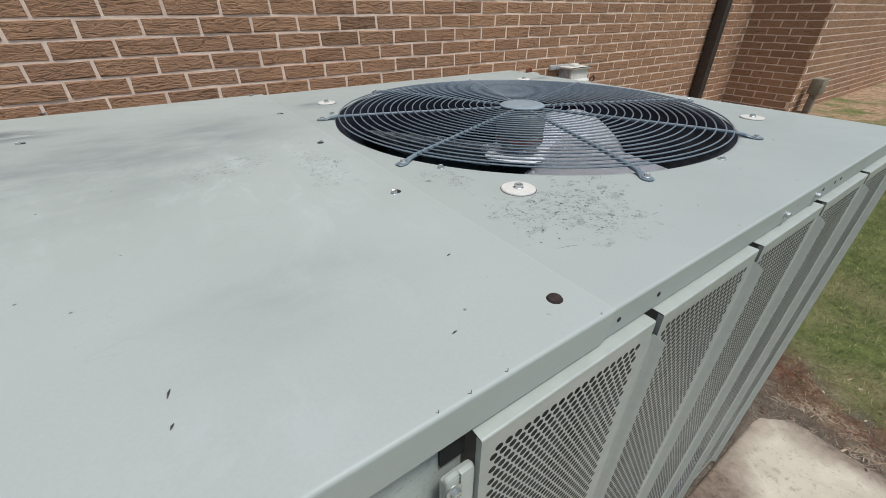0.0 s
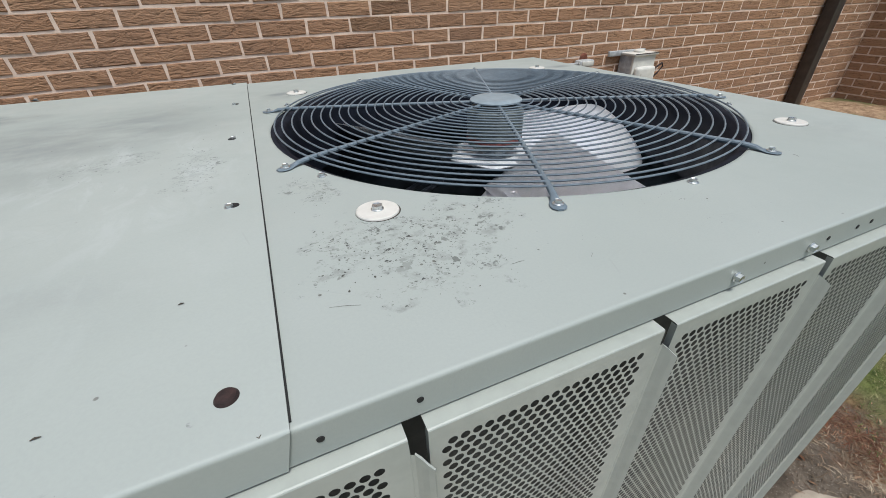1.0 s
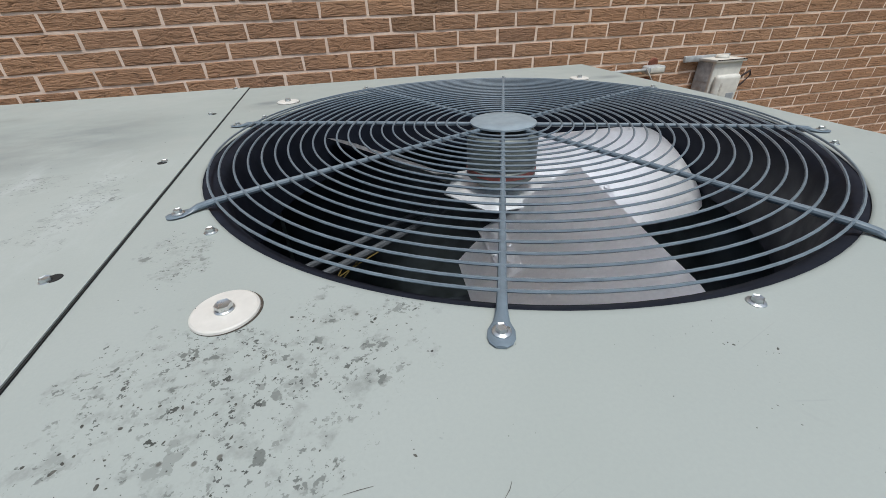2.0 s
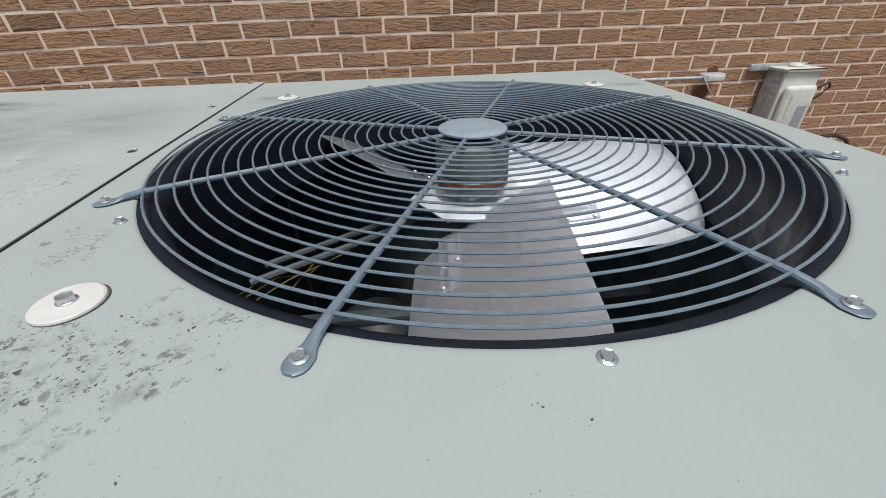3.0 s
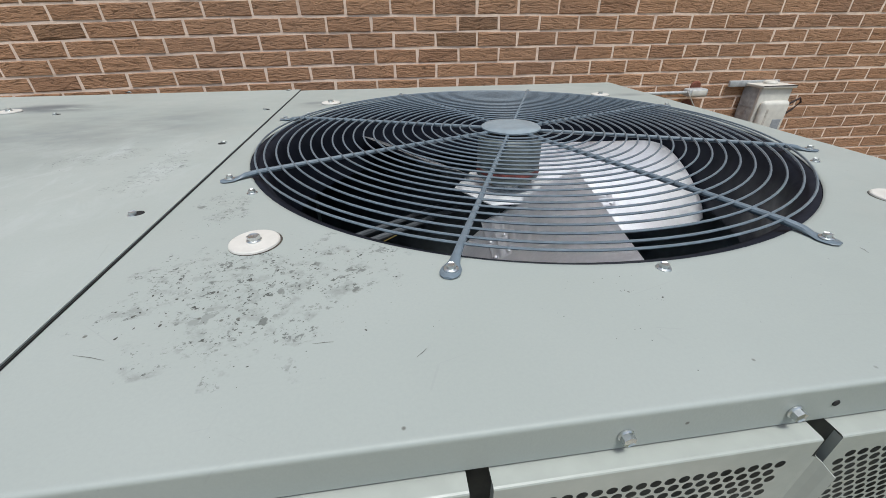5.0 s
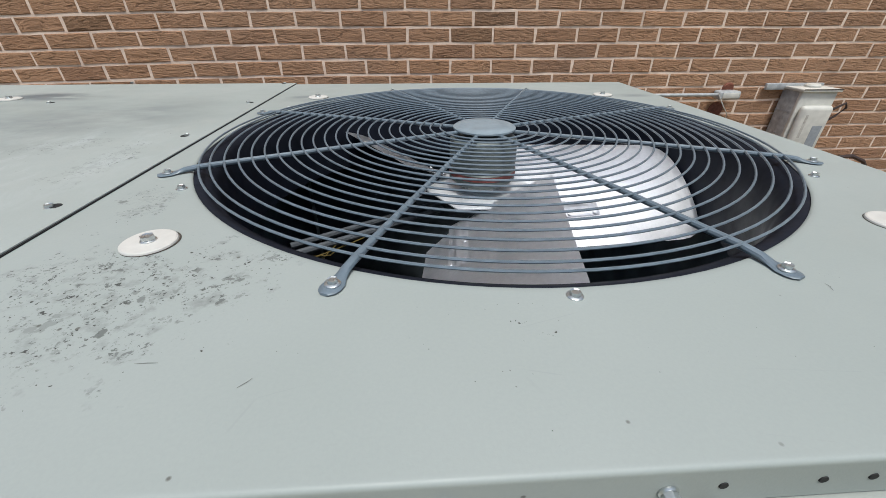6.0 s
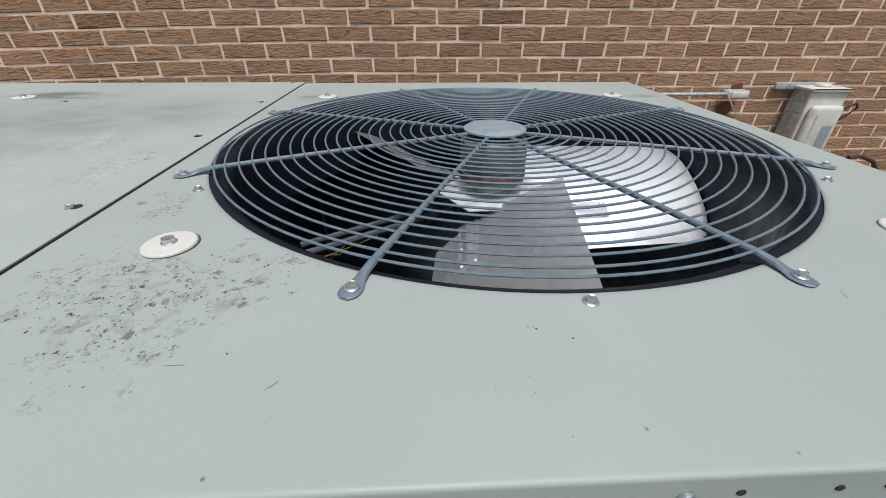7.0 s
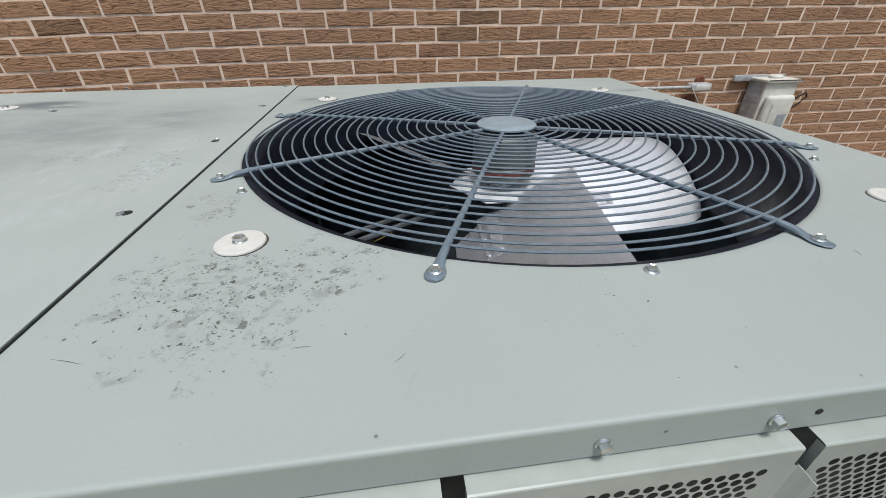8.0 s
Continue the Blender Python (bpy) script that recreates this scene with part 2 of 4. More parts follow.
def concrete_material():
    n = Nodes("concrete slab", 0.9, 0, 0.25)
    c = n.mix(n.ramp(n.noise(9.0, 6), 0.3, 0.7), (0.39, 0.35, 0.275), (0.50, 0.45, 0.365))
    sep = n.add("ShaderNodeSeparateXYZ", Vector=n.pos)
    wob = n.math("MULTIPLY", n.math("SUBTRACT", n.noise(7.0, 6, 0.65), 0.5), 0.55)
    patch = n.ramp(n.math("ADD", n.spot(0.35, 0.02, 0.85, 0.42, 0.45), wob), 0.30, 0.62)
    soil = n.mix(n.ramp(n.noise(40.0, 6, 0.7), 0.3, 0.7), (0.085, 0.060, 0.045), (0.23, 0.175, 0.135))
    rim = n.math("ADD", n.math("MAXIMUM", sep.outputs[0], n.math("ADD", sep.outputs[1], 1.32)), n.math("MULTIPLY", wob, 0.25))
    c = n.mix(patch, c, soil)
    c = n.mix(n.ramp(rim, 1.22, 1.32, 0, 0.9), c, soil)
    c = n.mix(n.ramp(n.noise(55.0, 6, 0.75), 0.55, 0.70, 0, 0.75), c, (0.22, 0.17, 0.13))
    n.set("Base Color", c)
    n.bump(n.noise(120.0, 5), 0.5, 0.004)
    return n.mat


M_GROUND, M_CONCRETE = ground_material(), concrete_material()


def blades_material(name, a, b, c):
    n = Nodes(name, 0.7, 0, 0.2)
    r = n.island()
    col = n.mix(n.ramp(r, 0.0, 0.5), a, b)
    col = n.mix(n.ramp(r, 0.55, 1.0), col, c)
    col = n.mix(n.ramp(n.noise(14.0, 5, 0.7), 0.42, 0.58, 0, 0.85), col, tuple(v * 0.38 for v in a))
    col = n.mix(n.ramp(n.noise(4.0, 4, 0.6), 0.50, 0.64, 0, 0.55), col, tuple(v * 0.8 for v in c))
    n.set("Base Color", col)
    return n.mat


M_GRASS = blades_material("grass", (0.070, 0.112, 0.024), (0.15, 0.185, 0.055), (0.42, 0.36, 0.19))
M_NEEDLES = blades_material("dead needles", (0.20, 0.080, 0.042), (0.11, 0.050, 0.031), (0.33, 0.20, 0.12))
M_DEBRIS = blades_material("crumbs", (0.05, 0.035, 0.028), (0.16, 0.10, 0.07), (0.50, 0.44, 0.36))
M_LEAVES = blades_material("dry leaves", (0.24, 0.115, 0.06), (0.34, 0.22, 0.13), (0.56, 0.46, 0.34))
M_STRAW = blades_material("straw and leaves", (0.26, 0.19, 0.125), (0.14, 0.075, 0.045), (0.52, 0.44, 0.32))


# ---- making things ----
def thing(name, at, label, category, group="", kind=""):
    ob = new(name)
    ob.location = at
    ob.empty_display_size = 0.05
    return tagged(ob, label, category, group, kind)


def origin(ob):
    p = Vector(ob.location)
    while ob.parent:
        ob = ob.parent
        p = p + Vector(ob.location)
    return p


def mesh_of(bm, name, material, smooth=None):
    me = bpy.data.meshes.new(name)
    bm.to_mesh(me)
    bm.free()
    me.materials.append(material)
    if smooth is not None:
        me.shade_smooth()
        me.set_sharp_from_angle(angle=radians(smooth))
    return me


def part(name, bm, material, parent, label="", at=(0, 0, 0), turn=0.0, smooth=35):
    """One mesh object under a thing or a part; bm is a bmesh or a shared mesh, at its world place."""
    me = mesh_of(bm, name, material, smooth) if isinstance(bm, bmesh.types.BMesh) else bm
    ob = new(name, me)
    ob.parent = parent
    ob.location = Vector(at) - origin(parent)
    ob.rotation_euler = (0, 0, turn)
    return tagged(ob, label)


def add_box(bm, lo, hi, bevel=0.0, segments=2):
    m = Matrix.Translation([(a + b) / 2 for a, b in zip(lo, hi)]) @ Matrix.Diagonal((*[b - a for a, b in zip(lo, hi)], 1))
    geo = bmesh.ops.create_cube(bm, size=1, matrix=m)
    if bevel:
        edges = list({e for v in geo["verts"] for e in v.link_edges})
        bmesh.ops.bevel(bm, geom=edges, offset=bevel, segments=segments, affect="EDGES", profile=0.5)
    return bm


def box(lo, hi, bevel=0.0, segments=2):
    return add_box(bmesh.new(), lo, hi, bevel, segments)


def lathe(profile, n=32, at=(0, 0, 0), closed=False):
    """A turned body round the z axis from (radius, height) pairs."""
    bm = bmesh.new()
    rings = []
    for r, z in profile:
        if r < 1e-6:
            rings.append([bm.verts.new((at[0], at[1], at[2] + z))])
        else:
            rings.append([bm.verts.new((at[0] + r * math.cos(2 * math.pi * i / n), at[1] + r * math.sin(2 * math.pi * i / n), at[2] + z)) for i in range(n)])
    pairs = list(zip(rings, rings[1:])) + ([(rings[-1], rings[0])] if closed else [])
    for a, b in pairs:
        for i in range(n):
            j = (i + 1) % n
            q = [a[i % len(a)], a[j % len(a)], b[j % len(b)], b[i % len(b)]]
            q = list(dict.fromkeys(q))
            if len(q) > 2:
                bm.faces.new(q)
    bmesh.ops.recalc_face_normals(bm, faces=bm.faces)
    return bm


def add_tube(bm, points, radius, n=8, flat=None):
    """A swept tube with closed ends; radius may be a list; flat: (wide, high) factors per point."""
    pts = [Vector(p) for p in points]
    rad = radius if isinstance(radius, (list, tuple)) else [radius] * len(pts)
    rings = []
    for i, p in enumerate(pts):
        d = (pts[min(i + 1, len(pts) - 1)] - pts[max(i - 1, 0)]).normalized()
        up = Vector((0, 0, 1)) if abs(d.z) < 0.9 else Vector((1, 0, 0))
        side = d.cross(up).normalized()
        top = side.cross(d)
        w, h = flat[i] if flat else (1, 1)
        rings.append([bm.verts.new(p + side * (math.cos(2 * math.pi * k / n) * rad[i] * w) + top * (math.sin(2 * math.pi * k / n) * rad[i] * h)) for k in range(n)])
    for a, b in zip(rings, rings[1:]):
        for k in range(n):
            bm.faces.new((a[k], a[(k + 1) % n], b[(k + 1) % n], b[k]))
    bm.faces.new(rings[0]), bm.faces.new(list(reversed(rings[-1])))
    return bm


def tube(points, radius, n=8, flat=None):
    bm = add_tube(bmesh.new(), points, radius, n, flat)
    bmesh.ops.recalc_face_normals(bm, faces=bm.faces)
    return bm


def hex_screw(r=0.0042, flange=0.0066, high=0.0042):
    """Hex washer-head screw, standing on z = 0."""
    bm = lathe([(0, 0.0), (flange, 0.0), (flange, 0.0007), (flange * 0.82, 0.0014), (r * 0.95, 0.0015)], 24)
    f = bmesh.ops.create_cone(bm, cap_ends=True, segments=6, radius1=r, radius2=r * 0.97, depth=high, matrix=Matrix.Translation((0, 0, 0.0012 + high / 2)))
    top = max((x for v in f["verts"] for x in v.link_faces), key=lambda x: x.calc_center_median().z)
    bmesh.ops.inset_individual(bm, faces=[top], thickness=r * 0.22, depth=-0.0006)
    return bm


# ---- ground ----
def ground_height(x, y):
    s = min(1.0, max(0.0, (x - 1.8) / 3.2))
    rise = 0.37 * s * s * (3 - 2 * s)
    edge = 0.020 * math.exp(-(((x - 1.34) / 0.07) ** 2)) * (y < 0.1) + 0.020 * math.exp(-(((y + 0.01) / 0.06) ** 2)) * (x < 1.42)
    return rise + edge - 0.014 + 0.012 * noise.noise((x * 1.7, y * 1.7, 0)) + 0.006 * noise.noise((x * 7, y * 7, 3))


def build_ground():
    def lines(lo, hi):
        near = [lo + i * 0.05 for i in range(int((hi - lo) / 0.05) + 1)]
        out = [lo - 0.5 * 1.55 ** k for k in range(1, 17)]
        return sorted(out) + near + [near[-1] + 0.5 * 1.55 ** k for k in range(1, 17)]
    xs, ys = lines(-0.5, 7.0), lines(-2.5, 2.5)
    verts = [(x, y, ground_height(x, y)) for y in ys for x in xs]
    w = len(xs)
    faces = [(j * w + i, j * w + i + 1, j * w + w + i + 1, j * w + w + i) for j in range(len(ys) - 1) for i in range(w - 1)]
    me = bpy.data.meshes.new("ground")
    me.from_pydata(verts, [], faces)
    me.materials.append(M_GROUND)
    me.shade_smooth()
    tagged(new("ground", me), "patchy lawn with bare soil and fallen leaves", "ground", kind="structure")


build_ground()
slab = thing("concrete_slab", (0.6, -0.7, 0), "pale beige concrete slab with soil washed over its edge", "slab", kind="structure")
part("slab", box((-1.6, -1.7, -0.08), (1.335, -0.02, 0.006), 0.012, 3), M_CONCRETE, slab)


def scatter_blades(name, count, area, size, material, lean, label, keep=None, wide=1.0):
    rnd = random.Random(name)
    verts, faces = [], []
    while len(faces) < count:
        x, y = rnd.uniform(*area[0]), rnd.uniform(*area[1])
        if keep and not keep(x, y, rnd):
            continue
        z = ground_height(x, y) + 0.002
        a, l, t = rnd.uniform(0, 6.283), rnd.uniform(*size), rnd.uniform(*lean)
        d = Vector((math.cos(a) * math.cos(t), math.sin(a) * math.cos(t), math.sin(t)))
        s = Vector((-math.sin(a), math.cos(a), 0)) * l * rnd.uniform(0.02, 0.05) * wide
        p = Vector((x, y, z))
        k = len(verts)
        mid = p + d * l * 0.55 + Vector((0, 0, l * 0.06))
        verts += [p - s, p + s, mid + s * 0.9, mid - s * 0.9, p + d * l]
        faces += [(k, k + 1, k + 2, k + 3), (k + 3, k + 2, k + 4)]
    me = bpy.data.meshes.new(name)
    me.from_pydata(verts, [], faces)
    me.materials.append(material)
    tagged(new(name, me), label, name, kind="stuff")


scatter_blades("grass", 230000, ((1.5, 4.6), (-1.5, 0.9)), (0.009, 0.027), M_GRASS, (0.15, 1.0), "short patchy lawn grass, green and straw-coloured",
               lambda x, y, r: x - 0.45 * y > 1.72 + r.uniform(-0.2, 0.25) and noise.noise((x * 3, y * 3, 0)) > -0.62)
scatter_blades("pine_needles", 14000, ((1.3, 2.3), (-0.9, 1.2)), (0.008, 0.034), M_NEEDLES, (0.0, 0.3), "reddish brown dead pine needles between soil and lawn",
               lambda x, y, r: abs(x - 0.36 * y - 1.60 + 0.07 * math.sin(y * 7)) < abs(r.gauss(0, 0.07)) + 0.03 and noise.noise((x * 4, y * 4, 5)) > -0.15)
scatter_blades("fallen_leaves", 1100, ((1.2, 2.6), (-1.0, 1.3)), (0.008, 0.024), M_LEAVES, (0.0, 0.5), "curled dry leaves in tan and reddish brown on soil and lawn",
               lambda x, y, r: x - 0.40 * y < 1.62 + abs(r.gauss(0, 0.22)) and not (x < 1.27 and y < -0.1), 4.5)
scatter_blades("debris", 12000, ((0.4, 1.75), (-1.3, 0.5)), (0.004, 0.016), M_DEBRIS, (0.0, 0.3), "crumbs of soil, bark and dry leaf on slab and soil",
               lambda x, y, r: x > 1.2 or r.random() < 0.25)
scatter_blades("straw", 9000, ((1.12, 2.0), (-0.85, 0.7)), (0.006, 0.034), M_STRAW, (0.0, 0.22), "dry straw and curled brown leaves on soil",
               lambda x, y, r: abs(x - 0.3 * y - 1.46 + 0.08 * math.sin(y * 9)) < abs(r.gauss(0, 0.11)) + 0.04 and noise.noise((x * 6, y * 6, 9)) > -0.2 and not (x < 1.27 and y < -0.1))


# ---- the unit ----
unit = thing("condensing_unit", (0, 0.55, 0), "light grey-beige air conditioning unit with a top fan and perforated guards", "air conditioner")
X0, X1, Y1 = -1.25, 0.925, 1.104


def lid_sheet(x0, x1, y0, y1, z, high, hole=None, r=0.0026, raw=False):
    """Pressed lid: flat top, rounded bend, turned-down flange; hole: (x, y, radius); raw: a cut edge with no flange at x1."""
    bm = bmesh.new()
    share = [0.0, 0.006] + [i / 32 for i in range(1, 32)] + [0.994]
    n = 4 * len(share)
    cx, cy = (hole[0], hole[1]) if hole else ((x0 + x1) / 2, (y0 + y1) / 2)

    def rim(inset):
        a0, a1, b0, b1 = x0 + inset, x1 - inset, y0 + inset, y1 - inset
        sides = [((a0, b0), (a1, b0)), ((a1, b0), (a1, b1)), ((a1, b1), (a0, b1)), ((a0, b1), (a0, b0))]
        return [(p[0] + (q[0] - p[0]) * f, p[1] + (q[1] - p[1]) * f) for p, q in sides for f in share]
    t = 0.0012
    steps = [(r + 0.006, 0.0), (r + 0.0015, 0.0), (r, 0.0), (r * 0.62, -r * 0.08), (r * 0.29, -r * 0.29), (r * 0.08, -r * 0.62), (0, -r), (0, -r - 0.0015),
             (0, -high + 0.002), (0, -high), (t, -high), (t, -high + 0.012)]
    loops = []
    for inset, dz in steps:
        loop = []
        for px, py in rim(inset):
            cut = raw and px > x1 - inset - 0.0001
            loop.append(bm.verts.new((x1 - (inset if dz == 0 or inset == t else 0) if cut else px, py, z + (max(dz, -0.0014) if cut else dz))))
        loops.append(loop)
    for a, b in zip(loops, loops[1:]):
        for i in range(n):
            j = (i + 1) % n
            bm.faces.new((a[i], b[i], b[j], a[j]))
    if hole:
        prev = loops[0]
        for rr, dz in ((hole[2] + 0.008, 0.0), (hole[2] + 0.003, 0.0), (hole[2] + 0.0009, -0.0009), (hole[2] + 0.0002, -0.0018), (hole[2] + 0.0004, -0.0026)):
            ring_now = []
            for px, py in rim(0.05):
                a = math.atan2(py - cy, px - cx)
                ring_now.append(bm.verts.new((cx + rr * math.cos(a), cy + rr * math.sin(a), z + dz)))
            for i in range(n):
                j = (i + 1) % n
                bm.faces.new((prev[i], prev[j], ring_now[j], ring_now[i]))
            prev = ring_now
    else:
        bm.faces.new(loops[0])
    bmesh.ops.recalc_face_normals(bm, faces=bm.faces)
    return bm


R_HOLE = 0.420
ZL = H + 0.0030                # the side lid laps over the fan lid
lid = part("fan_lid", lid_sheet(-0.014, X1, -0.0020, Y1, H, 0.0285, (CX, CY, R_HOLE)), M_LID, unit, "grey-beige enamelled lid, speckled with dirt")
lid_left = part("side_lid", lid_sheet(X0, 0.0, -0.0040, Y1 + 0.0012, ZL, 0.0312, raw=True), M_LID_LEFT, unit, "smooth grey-beige lid with chalky wipe marks")

# black strip added to draw the shaded gap where the lids lap
part("gasket", box((-0.0125, 0.003, H + 0.0003), (0.0011, Y1 - 0.003, H + 0.0013)), M_BLACK, unit, "black strip for the shade in the gap under the lapped lid")

# body: corner posts, end panels, blank front panel, base rail
for name, lo, hi in (("front_panel", (X0 + 0.006, 0.006, 0.05), (-0.1362, 0.022, H - 0.003)),
                     ("end_panel", (X0 + 0.006, 0.022, 0.05), (X0 + 0.022, Y1 - 0.022, H - 0.003)),
                     ("end_panel", (X1 - 0.022, 0.022, 0.05), (X1 - 0.006, Y1 - 0.022, H - 0.003)),
                     ("back_panel", (X0 + 0.006, Y1 - 0.022, 0.05), (X1 - 0.006, Y1 - 0.006, H - 0.003)),
                     ("corner_post", (X1 - 0.05, 0.006, 0.05), (X1 - 0.006, 0.022, H - 0.003))):
    part(name, box(lo, hi, 0.002), M_BODY, unit)
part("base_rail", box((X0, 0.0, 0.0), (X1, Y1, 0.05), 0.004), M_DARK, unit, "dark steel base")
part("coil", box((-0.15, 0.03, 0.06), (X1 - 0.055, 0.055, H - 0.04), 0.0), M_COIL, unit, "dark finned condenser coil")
# sheets added over the pale panel backs; their dark colour stands for interior shade
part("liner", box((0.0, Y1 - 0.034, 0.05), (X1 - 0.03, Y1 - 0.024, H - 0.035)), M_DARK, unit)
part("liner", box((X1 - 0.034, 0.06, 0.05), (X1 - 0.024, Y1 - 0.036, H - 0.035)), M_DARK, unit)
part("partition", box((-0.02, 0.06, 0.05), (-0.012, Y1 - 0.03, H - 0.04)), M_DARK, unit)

# fan opening: venturi and deck
shroud = part("shroud", lathe([(R_HOLE + 0.004, -0.0028), (R_HOLE - 0.003, -0.0034), (R_HOLE - 0.013, -0.0080), (R_HOLE - 0.018, -0.0165), (R_HOLE - 0.021, -0.026), (R_HOLE - 0.023, -0.05), (R_HOLE - 0.022, -0.150), (R_HOLE - 0.018, -0.152), (R_HOLE - 0.018, -0.05), (R_HOLE - 0.010, -0.016), (R_HOLE + 0.004, -0.0060)], 112, (CX, CY, H), True),
              M_SHROUD, unit, "black plastic fan shroud")
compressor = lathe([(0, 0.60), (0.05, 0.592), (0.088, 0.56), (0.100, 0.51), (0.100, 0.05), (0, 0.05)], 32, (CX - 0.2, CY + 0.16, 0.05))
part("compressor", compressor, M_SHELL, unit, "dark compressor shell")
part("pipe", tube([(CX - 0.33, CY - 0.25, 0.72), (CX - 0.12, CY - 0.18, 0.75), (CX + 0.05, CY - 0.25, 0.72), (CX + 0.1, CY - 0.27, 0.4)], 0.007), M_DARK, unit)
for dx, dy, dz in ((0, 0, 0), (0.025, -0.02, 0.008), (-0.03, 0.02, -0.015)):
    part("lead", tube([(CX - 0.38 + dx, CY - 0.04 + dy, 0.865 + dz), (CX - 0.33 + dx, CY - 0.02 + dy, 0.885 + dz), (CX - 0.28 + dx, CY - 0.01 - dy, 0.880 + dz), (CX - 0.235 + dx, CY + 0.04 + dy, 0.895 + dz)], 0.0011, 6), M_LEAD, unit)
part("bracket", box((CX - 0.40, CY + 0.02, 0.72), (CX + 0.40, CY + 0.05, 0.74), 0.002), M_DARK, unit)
for ya, za in ((-0.02, 0.90), (0.05, 0.885)):
    part("pipe", tube([(CX - 0.36, CY + ya - 0.03, za), (CX - 0.20, CY + ya + 0.06, za + 0.004), (CX - 0.06, CY + ya + 0.16, za)], 0.0065), M_TUBE, unit)
part("pipe", tube([(CX - 0.05, CY - 0.33, 0.70), (CX + 0.12, CY - 0.22, 0.74), (CX + 0.2, CY - 0.2, 0.74)], 0.011), M_DARK, unit)

# fan: motor hung under the guard, spider, three pitched blades
fan = part("fan", lathe([(0, 0.012), (0.024, 0.012), (0.027, 0.006), (0.027, -0.012), (0.020, -0.016), (0, -0.016)], 32, (CX, CY, H - 0.092)), M_ZINC, unit, "aluminium three-blade fan standing still")
part("motor", lathe([(0, -0.002), (0.050, -0.002), (0.055, -0.006), (0.056, -0.010), (0.056, -0.048), (0.0535, -0.050), (0.0535, -0.053), (0.056, -0.055), (0.056, -0.071), (0.048, -0.079), (0.016, -0.081), (0.016, -0.092), (0, -0.092)], 40, (CX, CY, H)), M_MOTOR, fan, "grey-green motor")
part("motor_label", lathe([(0.0563, -0.056), (0.0568, -0.056), (0.0568, -0.064), (0.0563, -0.064)], 40, (CX, CY, H), True), plain("faded red label", (0.22, 0.06, 0.05), 0.6, 0, 0.3, 90), fan, "faded red label band")

PITCH = radians(32)


def blade_height(u, v):
    """Height over the flat blade: cambered across, drooping a little towards the tip."""
    return -0.013 * v * v + 0.004 * u


def fan_blade():
    """One pressed blade along +x, its edge on the +y side high; solid sheet with rounded tip corners."""
    bm = bmesh.new()
    nu, nv = 18, 14
    grid = []
    for i in range(nu + 1):
        u = i / nu
        row = []
        for j in range(nv + 1):
            v = j / nv * 2 - 1
            tip = max(0.0, (u - 0.80) / 0.20)
            c = 0.118 - 0.010 * u - 0.011 * tip ** 4
            mid = 0.003 - 0.010 * u
            start = 0.070 - 0.022 * v
            x = start + (0.393 - start - 0.008 * v ** 6 - 0.003 * v * v) * u
            y = mid + c * v
            z = blade_height(u, v)
            row.append(bm.verts.new((x, y * math.cos(PITCH) - z * math.sin(PITCH), y * math.sin(PITCH) + z * math.cos(PITCH))))
        grid.append(row)
    for i in range(nu):
        for j in range(nv):
            bm.faces.new((grid[i][j], grid[i + 1][j], grid[i + 1][j + 1], grid[i][j + 1]))
    bmesh.ops.solidify(bm, geom=bm.faces[:], thickness=0.0016)
    bmesh.ops.recalc_face_normals(bm, faces=bm.faces)
    return bm


def spider_arm():
    """Pressed arm of the hub plate lying on the blade, with a raised rib and four rivets."""
    bm = bmesh.new()
    rows = []
    for i in range(13):
        f = i / 12
        x = 0.072 + 0.135 * f
        turn = PITCH
        half = 0.019 - 0.004 * f
        row = []
        for j in range(9):
            w = j / 4 - 1
            rib = 0.0045 * max(0.0, 1 - abs(w) * 1.8) * min(1.0, f * 5) * min(1.0, (1 - f) * 6)
            y, z = -0.044 + half * w, 0.0008 + rib
            row.append(bm.verts.new((x, y * math.cos(turn) - z * math.sin(turn), y * math.sin(turn) + z * math.cos(turn))))
        rows.append(row)
    for a, b in zip(rows, rows[1:]):
        for j in range(8):
            bm.faces.new((a[j], b[j], b[j + 1], a[j + 1]))
    bmesh.ops.solidify(bm, geom=bm.faces[:], thickness=0.0014)
    for x, y in ((0.150, -0.056), (0.150, -0.032), (0.197, -0.055), (0.197, -0.033)):
        m = Matrix.Translation((x, y * math.cos(PITCH) - 0.003 * math.sin(PITCH), y * math.sin(PITCH) + 0.003 * math.cos(PITCH))) @ Matrix.Rotation(PITCH, 4, "X")
        bmesh.ops.create_cone(bm, cap_ends=True, segments=12, radius1=0.0036, radius2=0.0026, depth=0.002, matrix=m)
    bmesh.ops.recalc_face_normals(bm, faces=bm.faces)
    return bm


BLADE_Z = H - 0.104
blade_mesh = mesh_of(fan_blade(), "blade", M_BLADE, 40)
arm_mesh = mesh_of(spider_arm(), "spider_arm", M_BLADE, 50)
for turn in (4, -96, 123):
    blade = part("blade", blade_mesh, None, fan, at=(CX, CY, BLADE_Z), turn=radians(turn))
    part("spider_arm", arm_mesh, None, fan, at=(CX, CY, BLADE_Z), turn=radians(turn))
part("spider", lathe([(0, 0.0), (0.096, 0.0), (0.098, -0.001), (0.098, -0.003), (0, -0.003)], 6, (CX, CY, BLADE_Z + 0.0095)), M_SPIDER, fan, "bright aluminium hub plate")

# guard: concentric rings on eight arms
guard = part("fan_guard", lathe([(0, 0.0045), (0.030, 0.0042), (0.047, 0.003), (0.051, 0.0005), (0.051, -0.002), (0, -0.002)], 48, (CX, CY, H + 0.0115)), M_HUB, unit, "blue-grey wire fan guard with a round centre plate")


